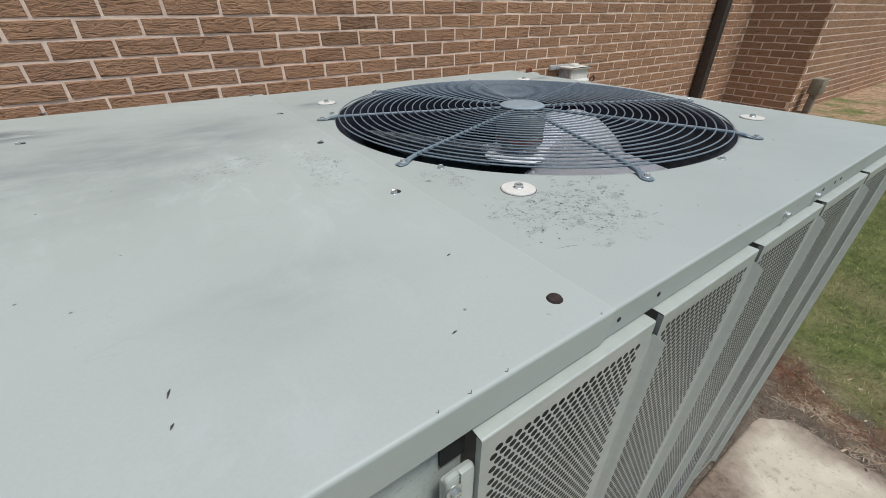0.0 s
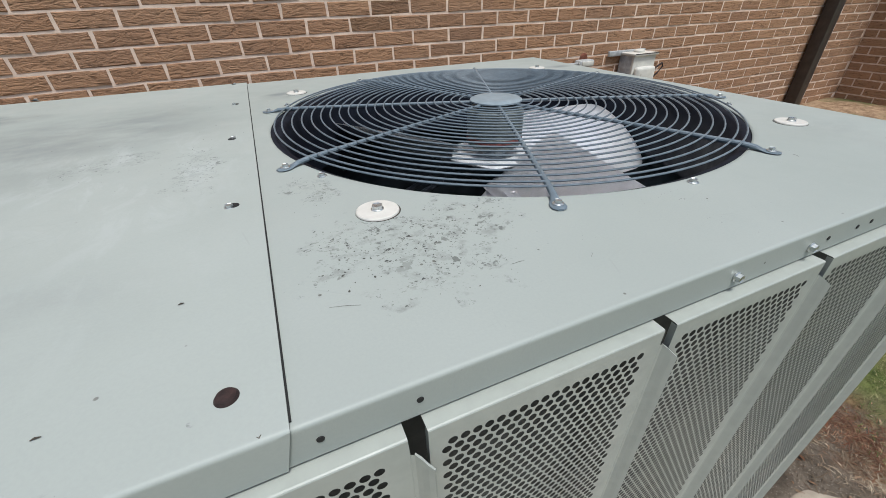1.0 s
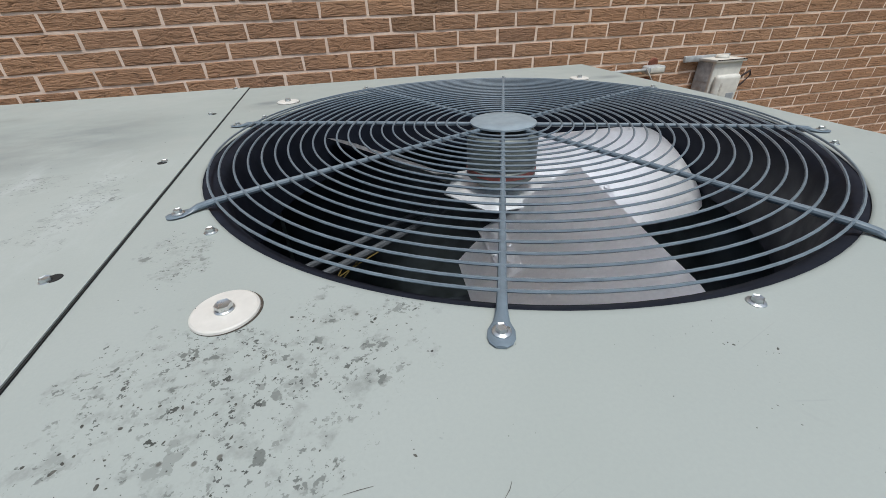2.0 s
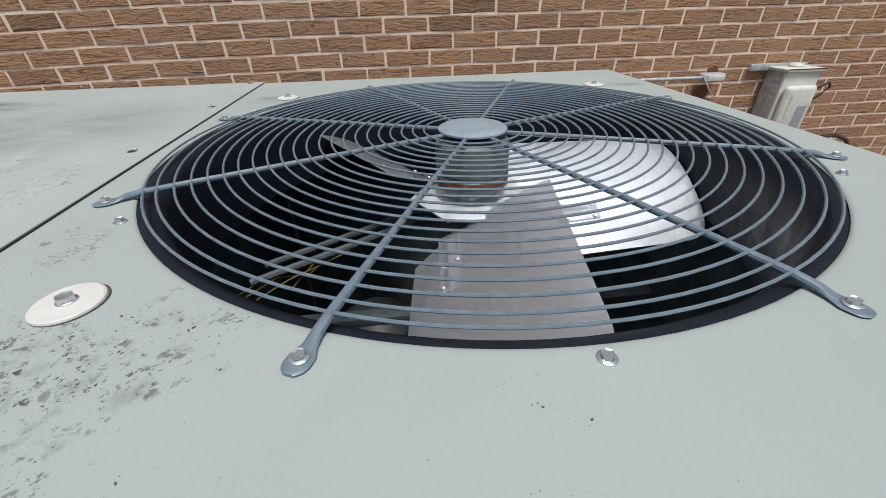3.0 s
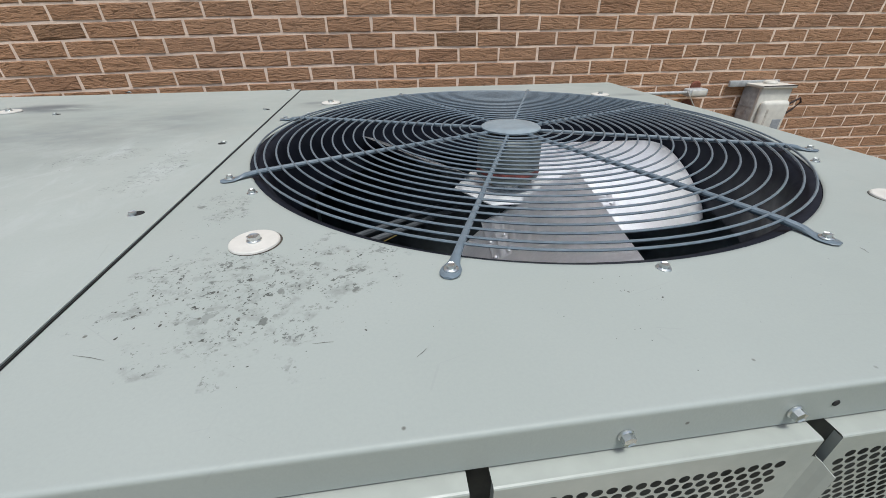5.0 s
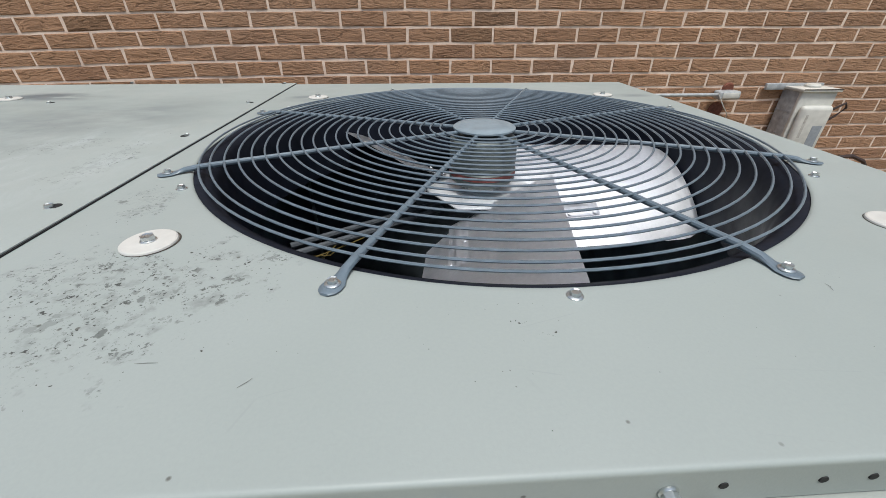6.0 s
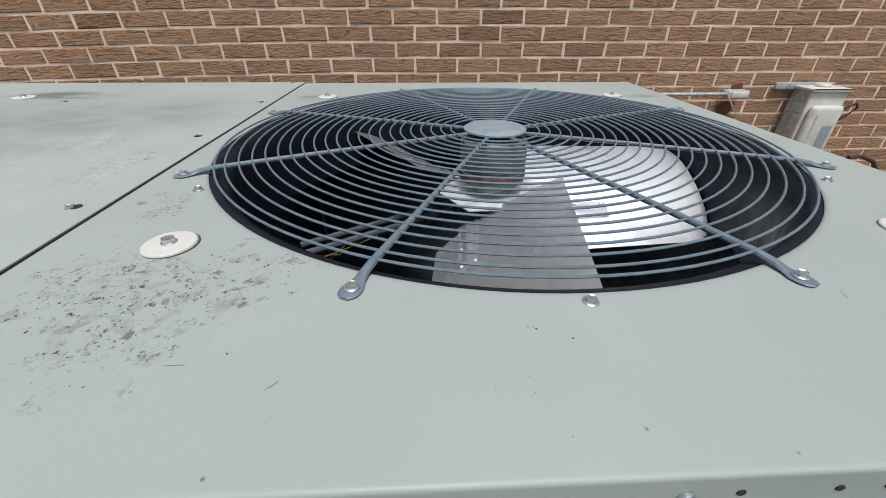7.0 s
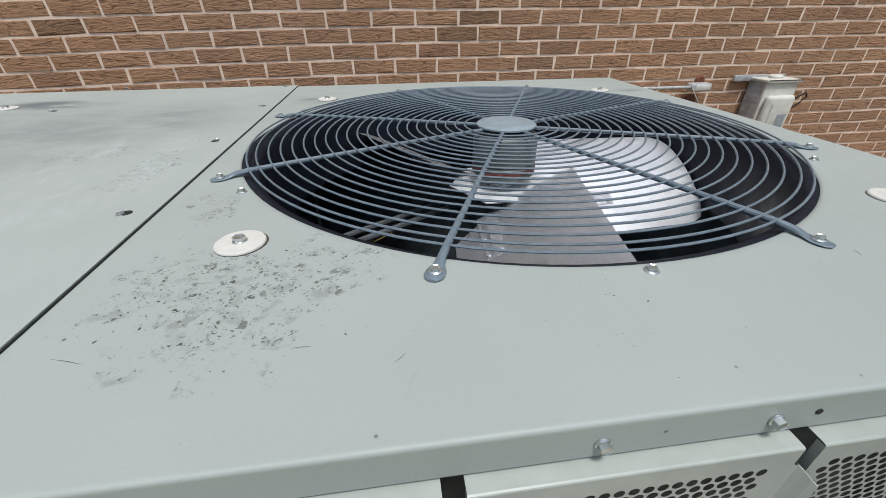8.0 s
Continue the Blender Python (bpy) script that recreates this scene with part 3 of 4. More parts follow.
def ring(r, z, wire=0.0014, n=112, m=6):
    bm = bmesh.new()
    loops = [[bm.verts.new((CX + (r + wire * math.cos(2 * math.pi * k / m)) * math.cos(2 * math.pi * i / n),
                            CY + (r + wire * math.cos(2 * math.pi * k / m)) * math.sin(2 * math.pi * i / n),
                            z + wire * math.sin(2 * math.pi * k / m))) for k in range(m)] for i in range(n)]
    for i in range(n):
        for k in range(m):
            bm.faces.new((loops[i][k], loops[(i + 1) % n][k], loops[(i + 1) % n][(k + 1) % m], loops[i][(k + 1) % m]))
    return bm


RINGS = [0.4120, 0.3998] + [0.3998 - 0.0164 * k for k in range(1, 21)]
for r in RINGS:
    part("ring", ring(r, H + 0.0105 - 0.003 * (r / 0.41) ** 3), M_WIRE, guard)
for k in range(8):
    a = radians(22.5 + 45 * k)
    c, s = math.cos(a), math.sin(a)
    pts = [(0.046, 0.0075), (0.20, 0.0075), (0.36, 0.0065), (0.412, 0.0055), (0.428, 0.0042), (0.436, 0.0022), (0.443, 0.0016), (0.450, 0.0016), (0.4545, 0.0016), (0.4575, 0.0016)]
    bm = tube([(CX + r * c, CY + r * s, H + z) for r, z in pts], [0.0031, 0.0031, 0.0033, 0.0037, 0.0040, 0.0048, 0.0084, 0.0086, 0.0070, 0.0035], 10,
              [(1, 1), (1, 1), (1, 1), (1, 1), (1, 0.85), (1.1, 0.42), (1, 0.17), (1, 0.17), (1, 0.2), (1, 0.35)])
    part("arm", bm, M_WIRE, guard)

screw = mesh_of(hex_screw(0.0040, 0.0060, 0.0031), "screw", M_ZINC, 30)
hex_bolt = mesh_of(hex_screw(0.0040, 0.0047, 0.0034), "screw", M_ZINC, 30)
for k in range(8):
    a = radians(22.5 + 45 * k)
    part("screw", screw, None, guard, at=(CX + 0.446 * math.cos(a), CY + 0.446 * math.sin(a), H + 0.003), turn=k * 0.7)
for k in range(6):
    a = radians(-90 + 60 * k)
    part("screw", screw, None, lid, at=(CX + 0.432 * math.cos(a), CY + 0.432 * math.sin(a), H), turn=k)

# big plastic washers with hex bolts
washer = mesh_of(lathe([(0.006, 0.0), (0.0215, 0.0), (0.0222, 0.0008), (0.0218, 0.0022), (0.0205, 0.0030), (0.006, 0.0030)], 48, closed=True), "washer", M_WASHER, 30)
bolt = mesh_of(hex_screw(0.0058, 0.0066, 0.0036), "bolt", M_ZINC, 30)
# dark disc, set off sideways, draws the washer's gap shadow along with grime
grime_shadow = mesh_of(lathe([(0, 0.0005), (0.0226, 0.0005), (0.0230, 0.0), (0, 0.0)], 40), "grime_ring", M_HUSK, 30)
for x, y in ((0.107, 0.212), (0.787, 0.212), (0.105, 0.892), (0.787, 0.892)):
    w = part("washer", washer, None, lid, "off-white plastic washer with a hex bolt", at=(x, y, H))
    part("grime_ring", grime_shadow, None, lid, at=(x + 0.0007, y + 0.0004, H + 0.0002))
    part("bolt", bolt, None, lid, at=(x, y, H + 0.003), turn=0.4 + x * 3)
w = part("washer", washer, None, lid_left, "off-white plastic washer with a hex bolt", at=(-0.574, 0.885, ZL))
part("bolt", bolt, None, lid_left, at=(-0.574, 0.885, ZL + 0.003), turn=0.9)

# screws and a rust-filled hole along the edge of the side lid
slot = mesh_of(lathe([(0, 0.0006), (0.0054, 0.0006), (0.0058, 0.0), (0, 0.0)], 20), "hole", M_BLACK, 30)
plug = mesh_of(lathe([(0, 0.0024), (0.0032, 0.0026), (0.0054, 0.0018), (0.0066, 0.0), (0, 0.0)], 24), "rust_plug", M_RUST, 30)
part("rust_plug", plug, None, lid_left, "dark rust-filled screw hole", at=(-0.029, 0.031, ZL))
for x, y in ((-0.031, 0.552), (-0.031, 1.092), (-0.461, 1.128)):
    part("screw_hole", slot, None, lid_left, at=(x, y, ZL))
    part("screw", screw, None, lid_left, at=(x + 0.002, y + 0.004, ZL - 0.002), turn=x * 9)
for x, y in ((-0.031, 0.287), (-0.029, 0.822), (-0.458, 0.842)):
    part("screw_hole", slot, None, lid_left, at=(x + 0.004, y + 0.002, ZL))
    part("screw", screw, None, lid_left, at=(x, y, ZL - 0.0012), turn=y * 5)


for x, y, l, a in ((-0.283, 0.099, 0.007, 1.3), (-0.283, 0.073, 0.004, 1.1), (-0.06, 0.13, 0.004, 0.2), (-0.115, 0.045, 0.0045, 0.1)):
    bit = thing("seed", (x, y, ZL), "tiny brown dry seed husk lying on the lid", "seed", "seeds on the lid")
    d = Vector((math.cos(a), math.sin(a), 0)) * l / 2
    part("husk", tube([Vector((x, y, ZL + 0.0006)) - d, (x, y, ZL + 0.0011), Vector((x, y, ZL + 0.0006)) + d], [0.0002, 0.0006, 0.0002], 6), M_HUSK, bit)


for x in (-0.160, -0.137, -0.108, -0.014):
    d = 0.0016 + 0.0006 * math.sin(x * 90)
    part("paint_chip", tube([(x - d, -0.0004, ZL + 0.00005), (x, -0.0014, ZL - 0.0002), (x + d, 0.0002, ZL + 0.0001)], [0.0002, 0.0005, 0.0002], 6), M_HUSK, lid_left)


# grit and bird dirt stuck to the lids
def grit(name, spots, label, z):
    """Small flattened crumbs; spots: (x, y, rx, ry, count, largest)."""
    rnd = random.Random(name + label)
    verts, faces = [], []
    for x, y, rx, ry, count, largest in spots:
        for _ in range(count):
            px, py = x + rx * rnd.gauss(0, 0.42), y + ry * rnd.gauss(0, 0.42)
            if math.hypot(px - CX, py - CY) < R_HOLE + 0.012 or py < 0.006:
                continue
            size = largest * (0.16 + 0.84 * rnd.random() ** 3)
            turn, long = rnd.uniform(0, 6.283), rnd.uniform(0.8, 2.2)
            k, n = len(verts), 7
            for i in range(n):
                a = 2 * math.pi * i / n
                r = size * rnd.uniform(0.55, 1.0)
                u, v = r * long * math.cos(a), r * math.sin(a)
                verts.append((px + u * math.cos(turn) - v * math.sin(turn), py + u * math.sin(turn) + v * math.cos(turn), z + 0.00005))
            verts.append((px, py, z + size * rnd.uniform(0.15, 0.4)))
            faces += [(k + i, k + (i + 1) % n, k + n) for i in range(n)]
    me = bpy.data.meshes.new(name)
    me.from_pydata(verts, [], faces)
    me.materials.append(M_GRIT)
    tagged(new(name, me), label, "dirt", kind="stuff")


grit("grit", [(0.135, 0.165, 0.075, 0.045, 62, 0.0012), (0.10, 0.125, 0.075, 0.05, 56, 0.0012), (0.065, 0.125, 0.035, 0.04, 28, 0.0014), (0.17, 0.17, 0.10, 0.05, 56, 0.0009),
              (0.14, 0.10, 0.14, 0.07, 62, 0.0008), (0.05, 0.29, 0.03, 0.07, 35, 0.0008), (0.397, 0.096, 0.008, 0.004, 6, 0.0009), (0.416, 0.083, 0.007, 0.003, 8, 0.0010),
              (0.385, 0.105, 0.03, 0.02, 10, 0.0006), (0.647, 0.134, 0.008, 0.004, 6, 0.0010), (0.5, 0.07, 0.5, 0.08, 60, 0.0005)],
     "dark specks of bird dirt on the speckled lid", H)
grit("grit", [(-0.07, 0.44, 0.05, 0.22, 50, 0.0011), (-0.16, 0.50, 0.14, 0.16, 40, 0.0009), (-0.3, 0.4, 0.4, 0.5, 50, 0.0006)], "fine dark specks on the chalky side lid", ZL)
for (xa, ya), (xb, yb) in (((0.241, 0.053), (0.247, 0.059)), ((0.035, 0.084), (0.056, 0.077)), ((0.177, 0.073), (0.190, 0.073)), ((0.632, 0.115), (0.634, 0.124))):
    fibre = thing("fibre", (xa, ya, H), "fine dark plant fibre lying on the lid", "fibre", "fibres on the lid")
    part("strand", tube([(xa, ya, H + 0.0004), ((xa + xb) / 2 + 0.0008, (ya + yb) / 2, H + 0.0007), (xb, yb, H + 0.0004)], [0.00006, 0.00013, 0.00006], 5), M_HUSK, fibre)


# flange screws and holes, facing the front
def front(me, name, x, z, y, parent):
    ob = part(name, me, None, parent, at=(x, y, z))
    ob.rotation_euler = (radians(90), 0, 0)


for x in (0.3470, 0.4488):
    front(hex_bolt, "screw", x, H - 0.0170, -0.0022, lid)
small_hole = mesh_of(lathe([(0, 0.0006), (0.0021, 0.0006), (0.0023, 0.0), (0, 0.0)], 16), "hole", M_BLACK, 30)
for x in (0.012, 0.069, 0.4745, 0.5225, 0.5470):
    front(small_hole, "screw_hole", x, H - 0.0148, -0.0020, lid)


# perforated guards along the front
def guard_panel(width=0.2044, bottom=0.06, top=H - 0.0325):
    """One upright guard: perforated face, folded ledge at the top, lip bent outwards along one edge. x from 0."""
    bm = bmesh.new()
    yo = -0.0125
    flat = width - 0.0126
    hx0, cols, px = 0.0072, 19, 0.00872
    pz = px * 0.866
    rows = int((top - 0.0145 - bottom - 0.03) / pz)
    z_top = top - 0.0145
    rad = 0.0034
    hx1 = hx0 + cols * px + px / 2
    for i in range(rows):
        zc = z_top - (i + 0.5) * pz
        off = 0 if i % 2 else px / 2
        for j in range(cols):
            xc = hx0 + (j + 0.5) * px + off
            rr = rad
            inner = [bm.verts.new((xc + rr * math.cos(math.pi * k / 8), yo, zc + rr * math.sin(math.pi * k / 8))) for k in range(16)]
            lo, hi, l, r_ = zc - pz / 2, zc + pz / 2, xc - px / 2, xc + px / 2
            outer = [(r_, zc), (r_, hi), (xc, hi), (l, hi), (l, zc), (l, lo), (xc, lo), (r_, lo)]
            ov = [bm.verts.new((a, yo, b)) for a, b in outer]
            # ring of quads between the cell's rim and its round hole
            for k in range(8):
                m = (k + 1) % 8
                bm.faces.new((ov[k], inner[2 * k + 1], inner[2 * k]))
                bm.faces.new((ov[k], ov[m], inner[2 * k + 1]))
                bm.faces.new((ov[m], inner[2 * m], inner[2 * k + 1]))
        if off:
            q = [(hx0, zc - pz / 2), (hx0 + off, zc - pz / 2), (hx0 + off, zc + pz / 2), (hx0, zc + pz / 2)]
        else:
            e = hx0 + cols * px
            q = [(e, zc - pz / 2), (hx1, zc - pz / 2), (hx1, zc + pz / 2), (e, zc + pz / 2)]
        bm.faces.new([bm.verts.new((a, yo, b)) for a, b in q])
    z_low = z_top - rows * pz
    quads = [((0, bottom), (hx0, top)), ((hx1, bottom), (flat, top)), ((hx0, z_top), (hx1, top)), ((hx0, bottom), (hx1, z_low))]
    for (a0, b0), (a1, b1) in quads:
        bm.faces.new([bm.verts.new((x, yo, z)) for x, z in ((a0, b0), (a1, b0), (a1, b1), (a0, b1))])
    # groove and return
    fold = [(flat, yo, 0.001), (flat + 0.0006, yo + 0.0004, 0.0150), (flat + 0.0030, yo - 0.0004, 0.0155), (flat + 0.0058, yo - 0.0030, 0.0180), (width - 0.0036, yo - 0.0064, 0.0220), (width - 0.0004, yo - 0.0090, 0.0255), (width + 0.0005, yo - 0.0082, 0.0255), (width - 0.0027, yo - 0.0052, 0.0220), (flat + 0.0066, yo - 0.0014, 0.0180), (flat + 0.0036, yo + 0.0010, 0.0155)]
    for (xa, ya, da), (xb, yb, db) in zip(fold, fold[1:]):
        bm.faces.new([bm.verts.new((x, y, z)) for x, y, z in ((xa, ya, bottom), (xb, yb, bottom), (xb, yb, top - db), (xa, ya, top - da))])
    cap = [0, (2, 9), (3, 8), (4, 7), (5, 6)]
    for (a, b), (c, d) in zip(cap[1:], cap[2:]):
        bm.faces.new([bm.verts.new((fold[k][0], fold[k][1], top - fold[k][2])) for k in (a, b, d, c)])
    bm.faces.new([bm.verts.new((x, y, z)) for x, y, z in ((0, yo, bottom), (0, yo + 0.0052, bottom), (0, yo + 0.0052, top), (0, yo, top))])
    # ledge, rounded over
    ledge = [(yo, top), (yo + 0.0005, top + 0.0008), (yo + 0.0016, top + 0.0012), (0.005, top + 0.0014)]
    for (ya, za), (yb, zb) in zip(ledge, ledge[1:]):
        bm.faces.new([bm.verts.new((x, y, z)) for x, y, z in ((0, ya, za), (flat, ya, za), (flat, yb, zb), (0, yb, zb))])
    bmesh.ops.remove_doubles(bm, verts=bm.verts, dist=0.00002)
    bmesh.ops.recalc_face_normals(bm, faces=bm.faces)
    return bm


panel = mesh_of(guard_panel(), "perforated_guard", M_GUARD)
for k in range(5):
    part("perforated_guard", panel, None, unit, "grey-beige perforated steel guard", at=(-0.1356 + 0.2044 * k, 0, 0))
# bracket at the end of the guards
part("bracket", box((-0.1625, -0.0105, 0.07), (-0.1364, -0.002, H - 0.058), 0.004), M_GUARD, unit)
part("lug", box((-0.1625, -0.0125, H - 0.075), (-0.1505, -0.0085, H - 0.050), 0.0035, 3), M_GUARD, unit, "rounded sheet steel lug")
part("end_cap", box((0.8800, -0.0115, 0.06), (0.8855, 0.0055, H - 0.034), 0.001, 1), M_GUARD, unit)
# black plate draws the shade of an opening that is not cut
part("lug_hole", box((-0.1560, 0.0035, H - 0.062), (-0.1362, 0.0057, H - 0.0305)), M_BLACK, unit, "black plate in place of the shaded opening")
front(screw, "screw", -0.1565, H - 0.064, -0.0125, unit)


# ---- building ----
PX, PZ, BL, BH = 0.2032, 0.0677, 0.1945, 0.0592
ROW_Z, ROW_X = 1.115, 0.609          # middle of one course and one of its upright joints


def brick_mesh(seed, long=BL):
    rnd = random.Random(seed)
    bm = bmesh.new()
    c = 0.0035
    j = lambda s=0.0021: rnd.uniform(-s, s)
    back = [bm.verts.new((x, 0.06, z)) for x, z in ((0, 0), (long, 0), (long, BH), (0, BH))]
    mid = [bm.verts.new((x + j(), 0.004 + j(), z + j())) for x, z in ((0, 0), (long * 0.5, 0), (long, 0), (long, BH), (long * 0.5, BH), (0, BH))]
    face = [bm.verts.new((x + j(), j(0.0009), z + j())) for x, z in ((c, c), (long * 0.5, c), (long - c, c), (long - c, BH - c), (long * 0.5, BH - c), (c, BH - c))]
    bm.faces.new((face[0], face[1], face[4], face[5])), bm.faces.new((face[1], face[2], face[3], face[4]))
    for i in range(6):
        k = (i + 1) % 6
        bm.faces.new((mid[i], mid[k], face[k], face[i]))
    bm.faces.new((back[0], back[1], mid[2], mid[1], mid[0])), bm.faces.new((back[1], back[2], mid[3], mid[2]))
    bm.faces.new((back[2], back[3], mid[5], mid[4], mid[3])), bm.faces.new((back[3], back[0], mid[0], mid[5]))
    bmesh.ops.recalc_face_normals(bm, faces=bm.faces)
    return bm


BRICKS = [mesh_of(brick_mesh(s), "brick", M_BRICK) for s in range(7)]
BRICKS_DARK = [mesh_of(brick_mesh(s + 20), "brick", M_BRICK_DARK) for s in range(3)]
LAST_X = 5.2
wall_back = thing("wall_back", (0, WALL, 0), "brown bark-faced brick wall with pale mortar joints", "wall", kind="structure")
part("mortar_core", box((-9.0, WALL + 0.0030, -0.3), (LAST_X + 0.3, WALL + 0.25, 3.6)), M_MORTAR, wall_back, "pale pinkish mortar")
row_shift = random.Random(5)
joined_v, joined_f = [], []


def joined_brick(m, seed, long=BL):
    """Adds one brick to the joined rest at the pose m."""
    bm = brick_mesh(seed, long)
    k = len(joined_v)
    bm.verts.index_update()
    joined_v.extend((m @ v.co)[:] for v in bm.verts)
    joined_f.extend(tuple(k + v.index for v in f.verts) for f in bm.faces)
    bm.free()


def sag(x):
    """How far the courses dip towards the low end of the wall, and their slope there."""
    d = min(1.6, max(0.0, 0.3 - x))
    return -0.0091 * d * d - 0.0291 * max(0.0, -1.3 - x), 0.0182 * d


singles = []
for row in range(-19, 30):
    z = ROW_Z + row * PZ - BH / 2
    shift = (0.0 if row % 2 == 0 else -0.1125) + (row_shift.uniform(-0.008, 0.008) if row not in (0, 1) else 0)
    for i in range(-46, 23):
        x = ROW_X + shift + i * PX + 0.005
        if x > LAST_X - 0.02:
            continue
        near = -2 <= row <= 4 and -2.0 < x < 4.4 or row in (-4, -3) and x > 2.2 or row == 5 and -1.4 < x < 2.4
        if near and x + BL < LAST_X and len(singles) < 300:
            singles.append((row, i, x, z))
        else:
            joined_brick(pose(x, WALL + row_shift.uniform(-0.001, 0.0015), z + sag(x)[0], 0, -math.degrees(sag(x)[1]), 0), row * 97 + i, min(BL, LAST_X + 0.002 - x))


def flush(name, parent):
    me = bpy.data.meshes.new(name)
    me.from_pydata(list(joined_v), [], list(joined_f))
    me.materials.append(M_BRICKS)
    ob = new(name, me)
    ob.parent = parent
    ob.location = -origin(parent)
    tagged(ob, kind="stuff")
    joined_v.clear(), joined_f.clear()


flush("brick_courses", wall_back)

# the wing that steps forward: a shaded return and the long front wall
wall_wing = thing("wall_wing", (LAST_X, 1.35, 0), "brown brick wing wall stepping forward, with pale joints", "wall", kind="structure")
WING_Y = 1.352
part("mortar_core", box((LAST_X + 0.0030, WING_Y + 0.0030, -0.3), (30.0, WALL + 0.001, 3.6)), M_MORTAR, wall_wing, "pale pinkish mortar")
cut_bricks = {}
wing_bricks = []


def wing_brick(m_at, turn, seed, long, near):
    """A brick of the wing: one to be its own part, or one of the joined rest."""
    if near:
        wing_bricks.append((m_at, turn, seed, round(long, 3)))
    else:
        joined_brick(pose(*m_at, 0, 0, turn), seed, long)


for row in range(-13, 30):
    z = ROW_Z + row * PZ - BH / 2
    seen = -11 <= row <= 8
    for i in range(4):
        y = WALL - 0.001 - i * PX - (0.1016 if row % 2 else 0.0)
        long = BL if y - BL >= WING_Y else y - WING_Y
        if long > 0.04:
            wing_brick((LAST_X, y, z), -90, row * 31 + i + 7, long, seen)
        if i == 0 and row % 2:
            wing_brick((LAST_X, WALL - 0.001, z), -90, row + 900, 0.0935, seen)
    for i in range(62):
        x = LAST_X + i * PX + (0.1016 if row % 2 else 0.0) + 0.002
        wing_brick((x, WING_Y, z), 0, row * 131 + i + 3, BL, seen and i < 9)
flush("brick_courses", wall_wing)

# downspout
spout = thing("downspout", (4.40, 1.95, 0.1), "dark brown square metal downspout on the brick wall", "downspout")
part("pipe", box((4.350, 1.895, 0.12), (4.445, 1.99, 3.5), 0.008, 2), M_SPOUT, spout)

# conduit with its end fitting
ZC = 0.815 + 0.1
conduit = thing("conduit", (1.7, 1.95, ZC), "thin grey metal conduit with a cast fitting on the wall", "conduit")
part("tube", tube([(0.98, 1.95, ZC), (1.88, 1.95, ZC)], 0.0085, 12), M_GALV, conduit)
part("fitting", box((1.87, 1.925, ZC - 0.022), (1.985, 1.985, ZC + 0.020), 0.012, 3), M_GALV, conduit, "weathered grey cast fitting")
part("cover", box((1.885, 1.921, ZC - 0.014), (1.97, 1.926, ZC + 0.013), 0.002), M_BOX, conduit)
part("wire", tube([(1.86, 1.93, ZC + 0.012), (1.90, 1.915, ZC - 0.05), (1.945, 1.93, ZC - 0.09), (1.97, 1.96, ZC - 0.12)], 0.0022, 6), M_WASHER, conduit, "thin white wire")
for x, z, r in ((1.955, ZC + 0.022, 0.030), (1.925, ZC - 0.085, 0.040)):
    hole = thing("wall_plug", (x, WALL, z), "round rust-brown sealed hole in the brick wall", "wall plug")
    bm = lathe([(0, 0.004), (r * 0.8, 0.006), (r, 0.002), (r, -0.006), (0, -0.006)], 28)
    ob = part("plug", bm, plain("rust red sealant", (0.17, 0.055, 0.03), 0.8, 0, 0.3, 60, 0.5), hole)
    ob.rotation_euler = (radians(90), 0, 0)
    ob.location = (0, 0, 0)

# disconnect switch box
switch = thing("disconnect_box", (2.3, 1.92, 0.8), "weathered white metal switch box with grey side on the brick wall", "switch box")
bx0, bx1, bz0, bz1 = 2.255, 2.435, 0.60, 0.952
part("case", box((bx0, 1.885, bz0), (bx1, 1.992, bz1 - 0.006), 0.004), M_GALV, switch, "grey galvanised case")
cover = part("cover", box((bx0 - 0.003, 1.868, bz0 + 0.004), (bx1 + 0.006, 1.888, bz1 - 0.012), 0.006, 3), M_BOX, switch, "weathered white cover")
part("bulge", box((bx0 + 0.010, 1.832, bz0 + 0.02), (bx1 - 0.004, 1.872, bz1 - 0.075), 0.022, 4), M_BOX, cover)
part("label_plate", box((bx0 + 0.095, 1.8305, bz0 + 0.065), (bx1 - 0.032, 1.8325, bz0 + 0.18), 0.0006, 1), M_TAG, cover, "worn grey rating label")
part("top_lip", box((bx0 - 0.012, 1.855, bz1 - 0.014), (bx1 + 0.014, 1.974, bz1), 0.003), M_BOX, switch)
part("mounting_strap", box((bx0 - 0.11, 1.975, bz1 - 0.02), (bx1 + 0.02, 1.992, bz1 + 0.012), 0.003), M_GALV, switch)
part("hub", lathe([(0, 0.016), (0.028, 0.016), (0.034, 0.008), (0.034, 0), (0, 0)], 24, (2.35, 1.93, bz1)), M_BOX, switch)
part("handle", tube([(bx1 + 0.004, 1.885, 0.775), (bx1 + 0.050, 1.868, 0.822), (bx1 + 0.082, 1.862, 0.862), (bx1 + 0.074, 1.866, 0.884), (bx1 + 0.036, 1.875, 0.858), (bx1 + 0.004, 1.885, 0.832)], 0.006, 8), M_CABLE, switch, "dark brown looped handle")
part("side_flange", box((bx0 - 0.003, 1.89, bz0 + 0.23), (bx0 + 0.002, 1.99, bz0 + 0.237), 0.001, 1), M_GALV, switch)
part("knockout", lathe([(0, 0.0), (0.014, 0.0), (0.014, 0.0015), (0.011, 0.0022), (0, 0.0022)], 20), M_GALV, switch, at=(bx0 - 0.0005, 1.935, 0.80)).rotation_euler = (0, radians(-90), 0)
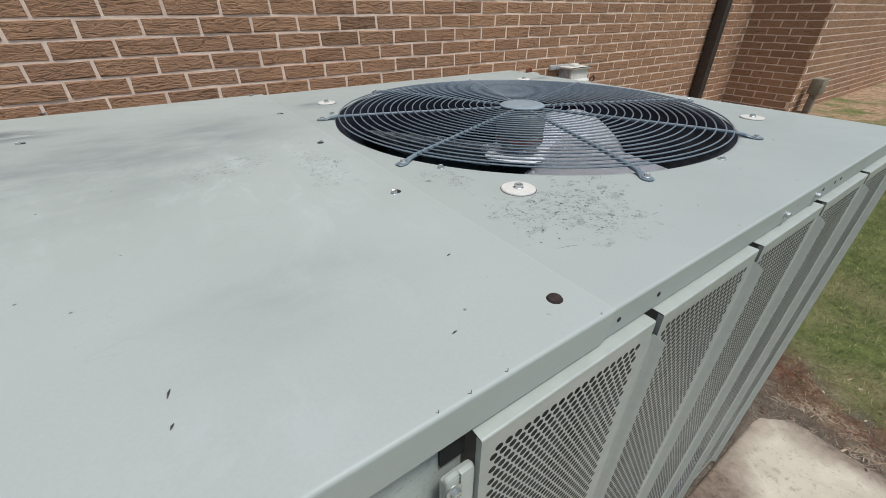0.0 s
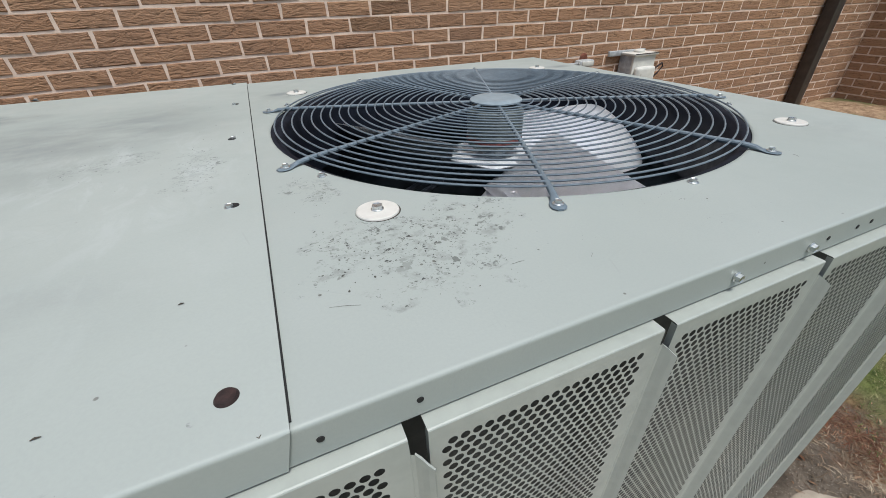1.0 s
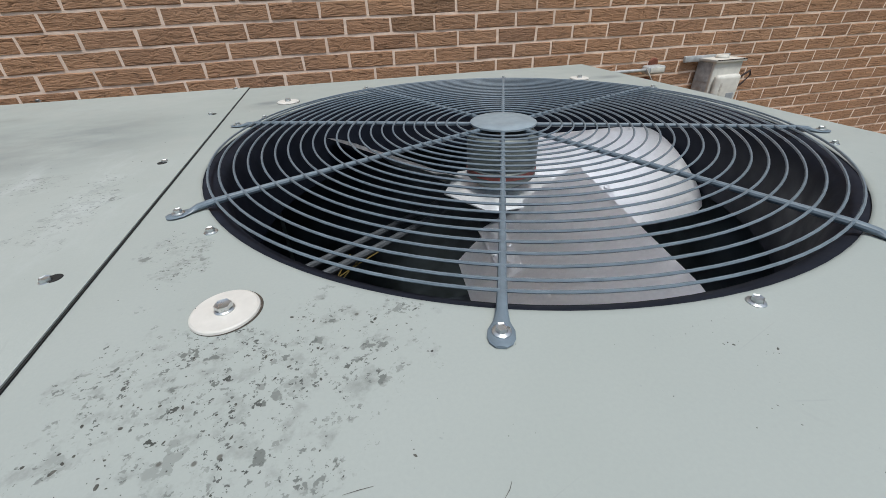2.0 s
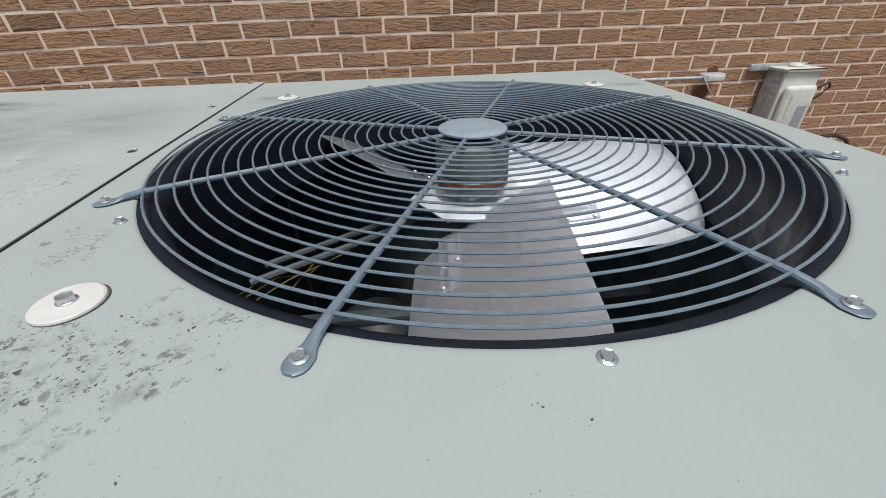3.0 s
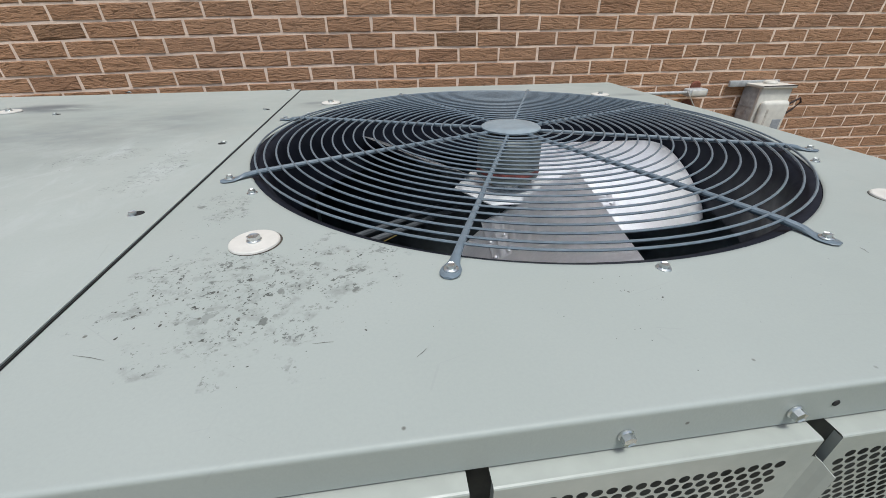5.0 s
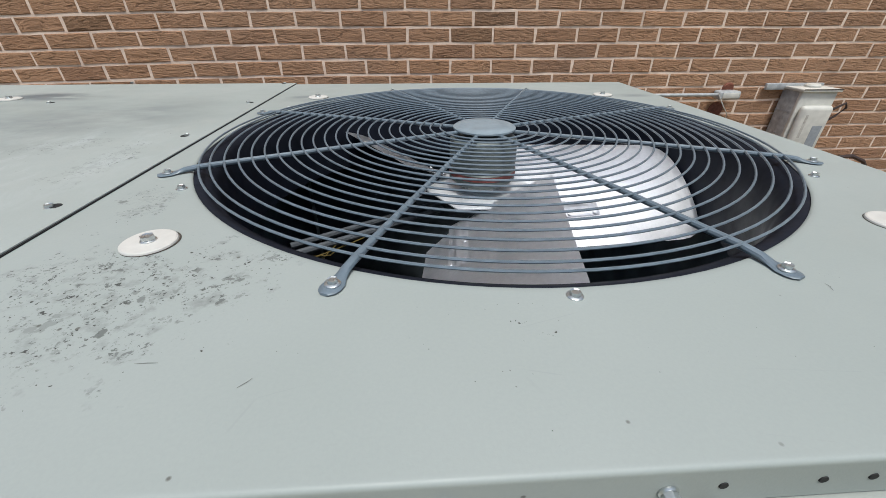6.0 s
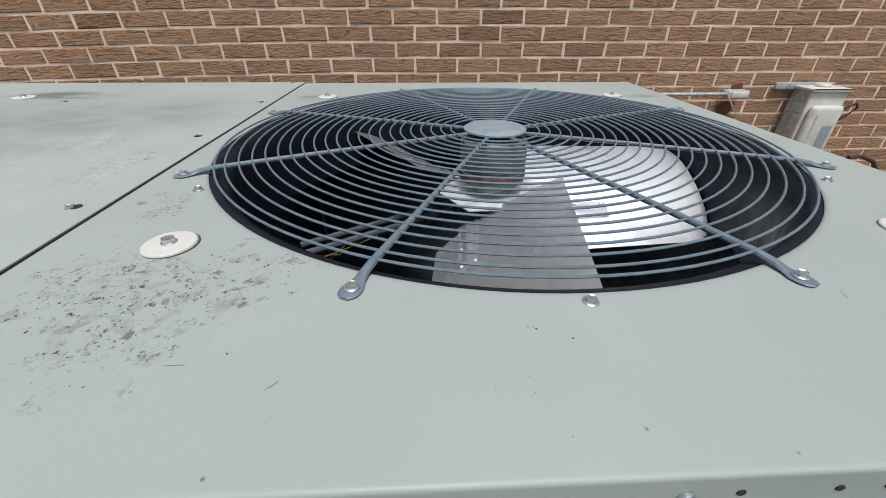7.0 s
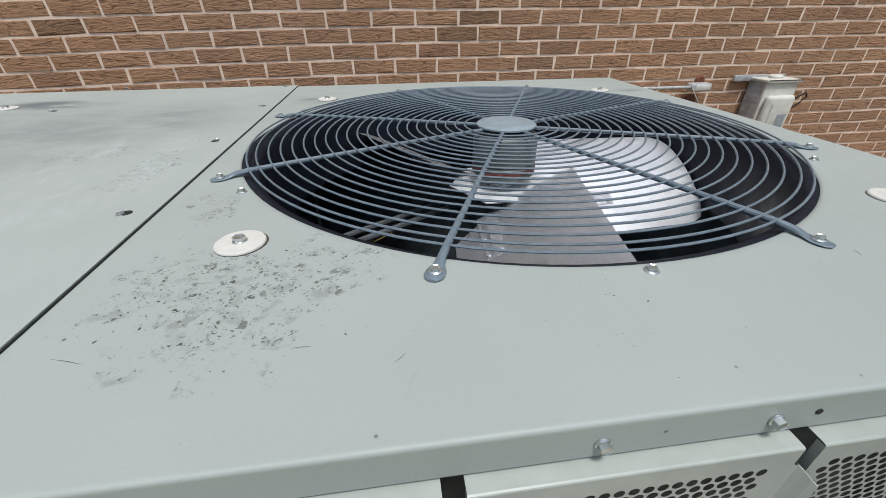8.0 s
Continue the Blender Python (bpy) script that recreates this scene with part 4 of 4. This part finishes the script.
part("rust_edge", box((bx0 - 0.012, 1.8535, bz1 - 0.0035), (bx1 + 0.014, 1.8555, bz1 + 0.0008), 0.0004, 1), M_RUST, switch, "rusted lip edge")
part("streak", box((bx0 + 0.036, 1.8312, bz0 + 0.12), (bx0 + 0.050, 1.8325, bz0 + 0.235), 0.0005, 1), plain("brown weather streak", (0.48, 0.45, 0.40), 0.7, 0, 0.25, 30), cover)
side_screw = part("screw", screw, None, switch, at=(bx0 - 0.001, 1.93, 0.72))
side_screw.rotation_euler = (0, radians(-90), 0)

hose = thing("hose", (2.8, 1.9, 0.0), "dark brown hose arching beside the brick wall", "hose")
part("loop", tube([(2.60, 1.95, 0.02), (2.61, 1.94, 0.30), (2.64, 1.93, 0.50), (2.69, 1.92, 0.585), (2.75, 1.91, 0.592), (2.82, 1.90, 0.565), (2.90, 1.90, 0.48), (2.95, 1.90, 0.30), (2.97, 1.90, 0.02)], 0.011, 8), M_CABLE, hose)

# pedestal by the wing wall
ped = thing("utility_pedestal", (5.46, 1.25, 0.25), "small brown utility pedestal on a post by the wall", "pedestal")
part("post", box((5.425, 1.225, 0.20), (5.495, 1.285, 0.56), 0.006), M_PEDESTAL, ped)
part("head", box((5.39, 1.20, 0.545), (5.54, 1.31, 0.70), 0.012, 2), M_PEDESTAL, ped)

# single bricks of the back wall, nearest to the camera
DARK_AT = {(1, 0), (2, 0), (2, -9)}
for row, i, x, z in singles:
    me = BRICKS_DARK[(row + i) % 3] if (row, i) in DARK_AT else BRICKS[(row * 5 + i * 3) % 7]
    dip, slope = sag(x)
    ob = part("brick", me, None, wall_back, at=(x, WALL + ((row * 7 + i * 13) % 5 - 2) * 0.0006, z + dip))
    ob.rotation_euler = (0, -math.atan(slope), 0)

for at, turn, seed, long in wing_bricks:
    if abs(long - BL) < 0.002:
        me = BRICKS[seed % 7]
    else:
        me = cut_bricks.get(long) or mesh_of(brick_mesh(seed, long), "brick", M_BRICK)
        cut_bricks[long] = me
    part("brick", me, None, wall_wing, at=at, turn=radians(turn))
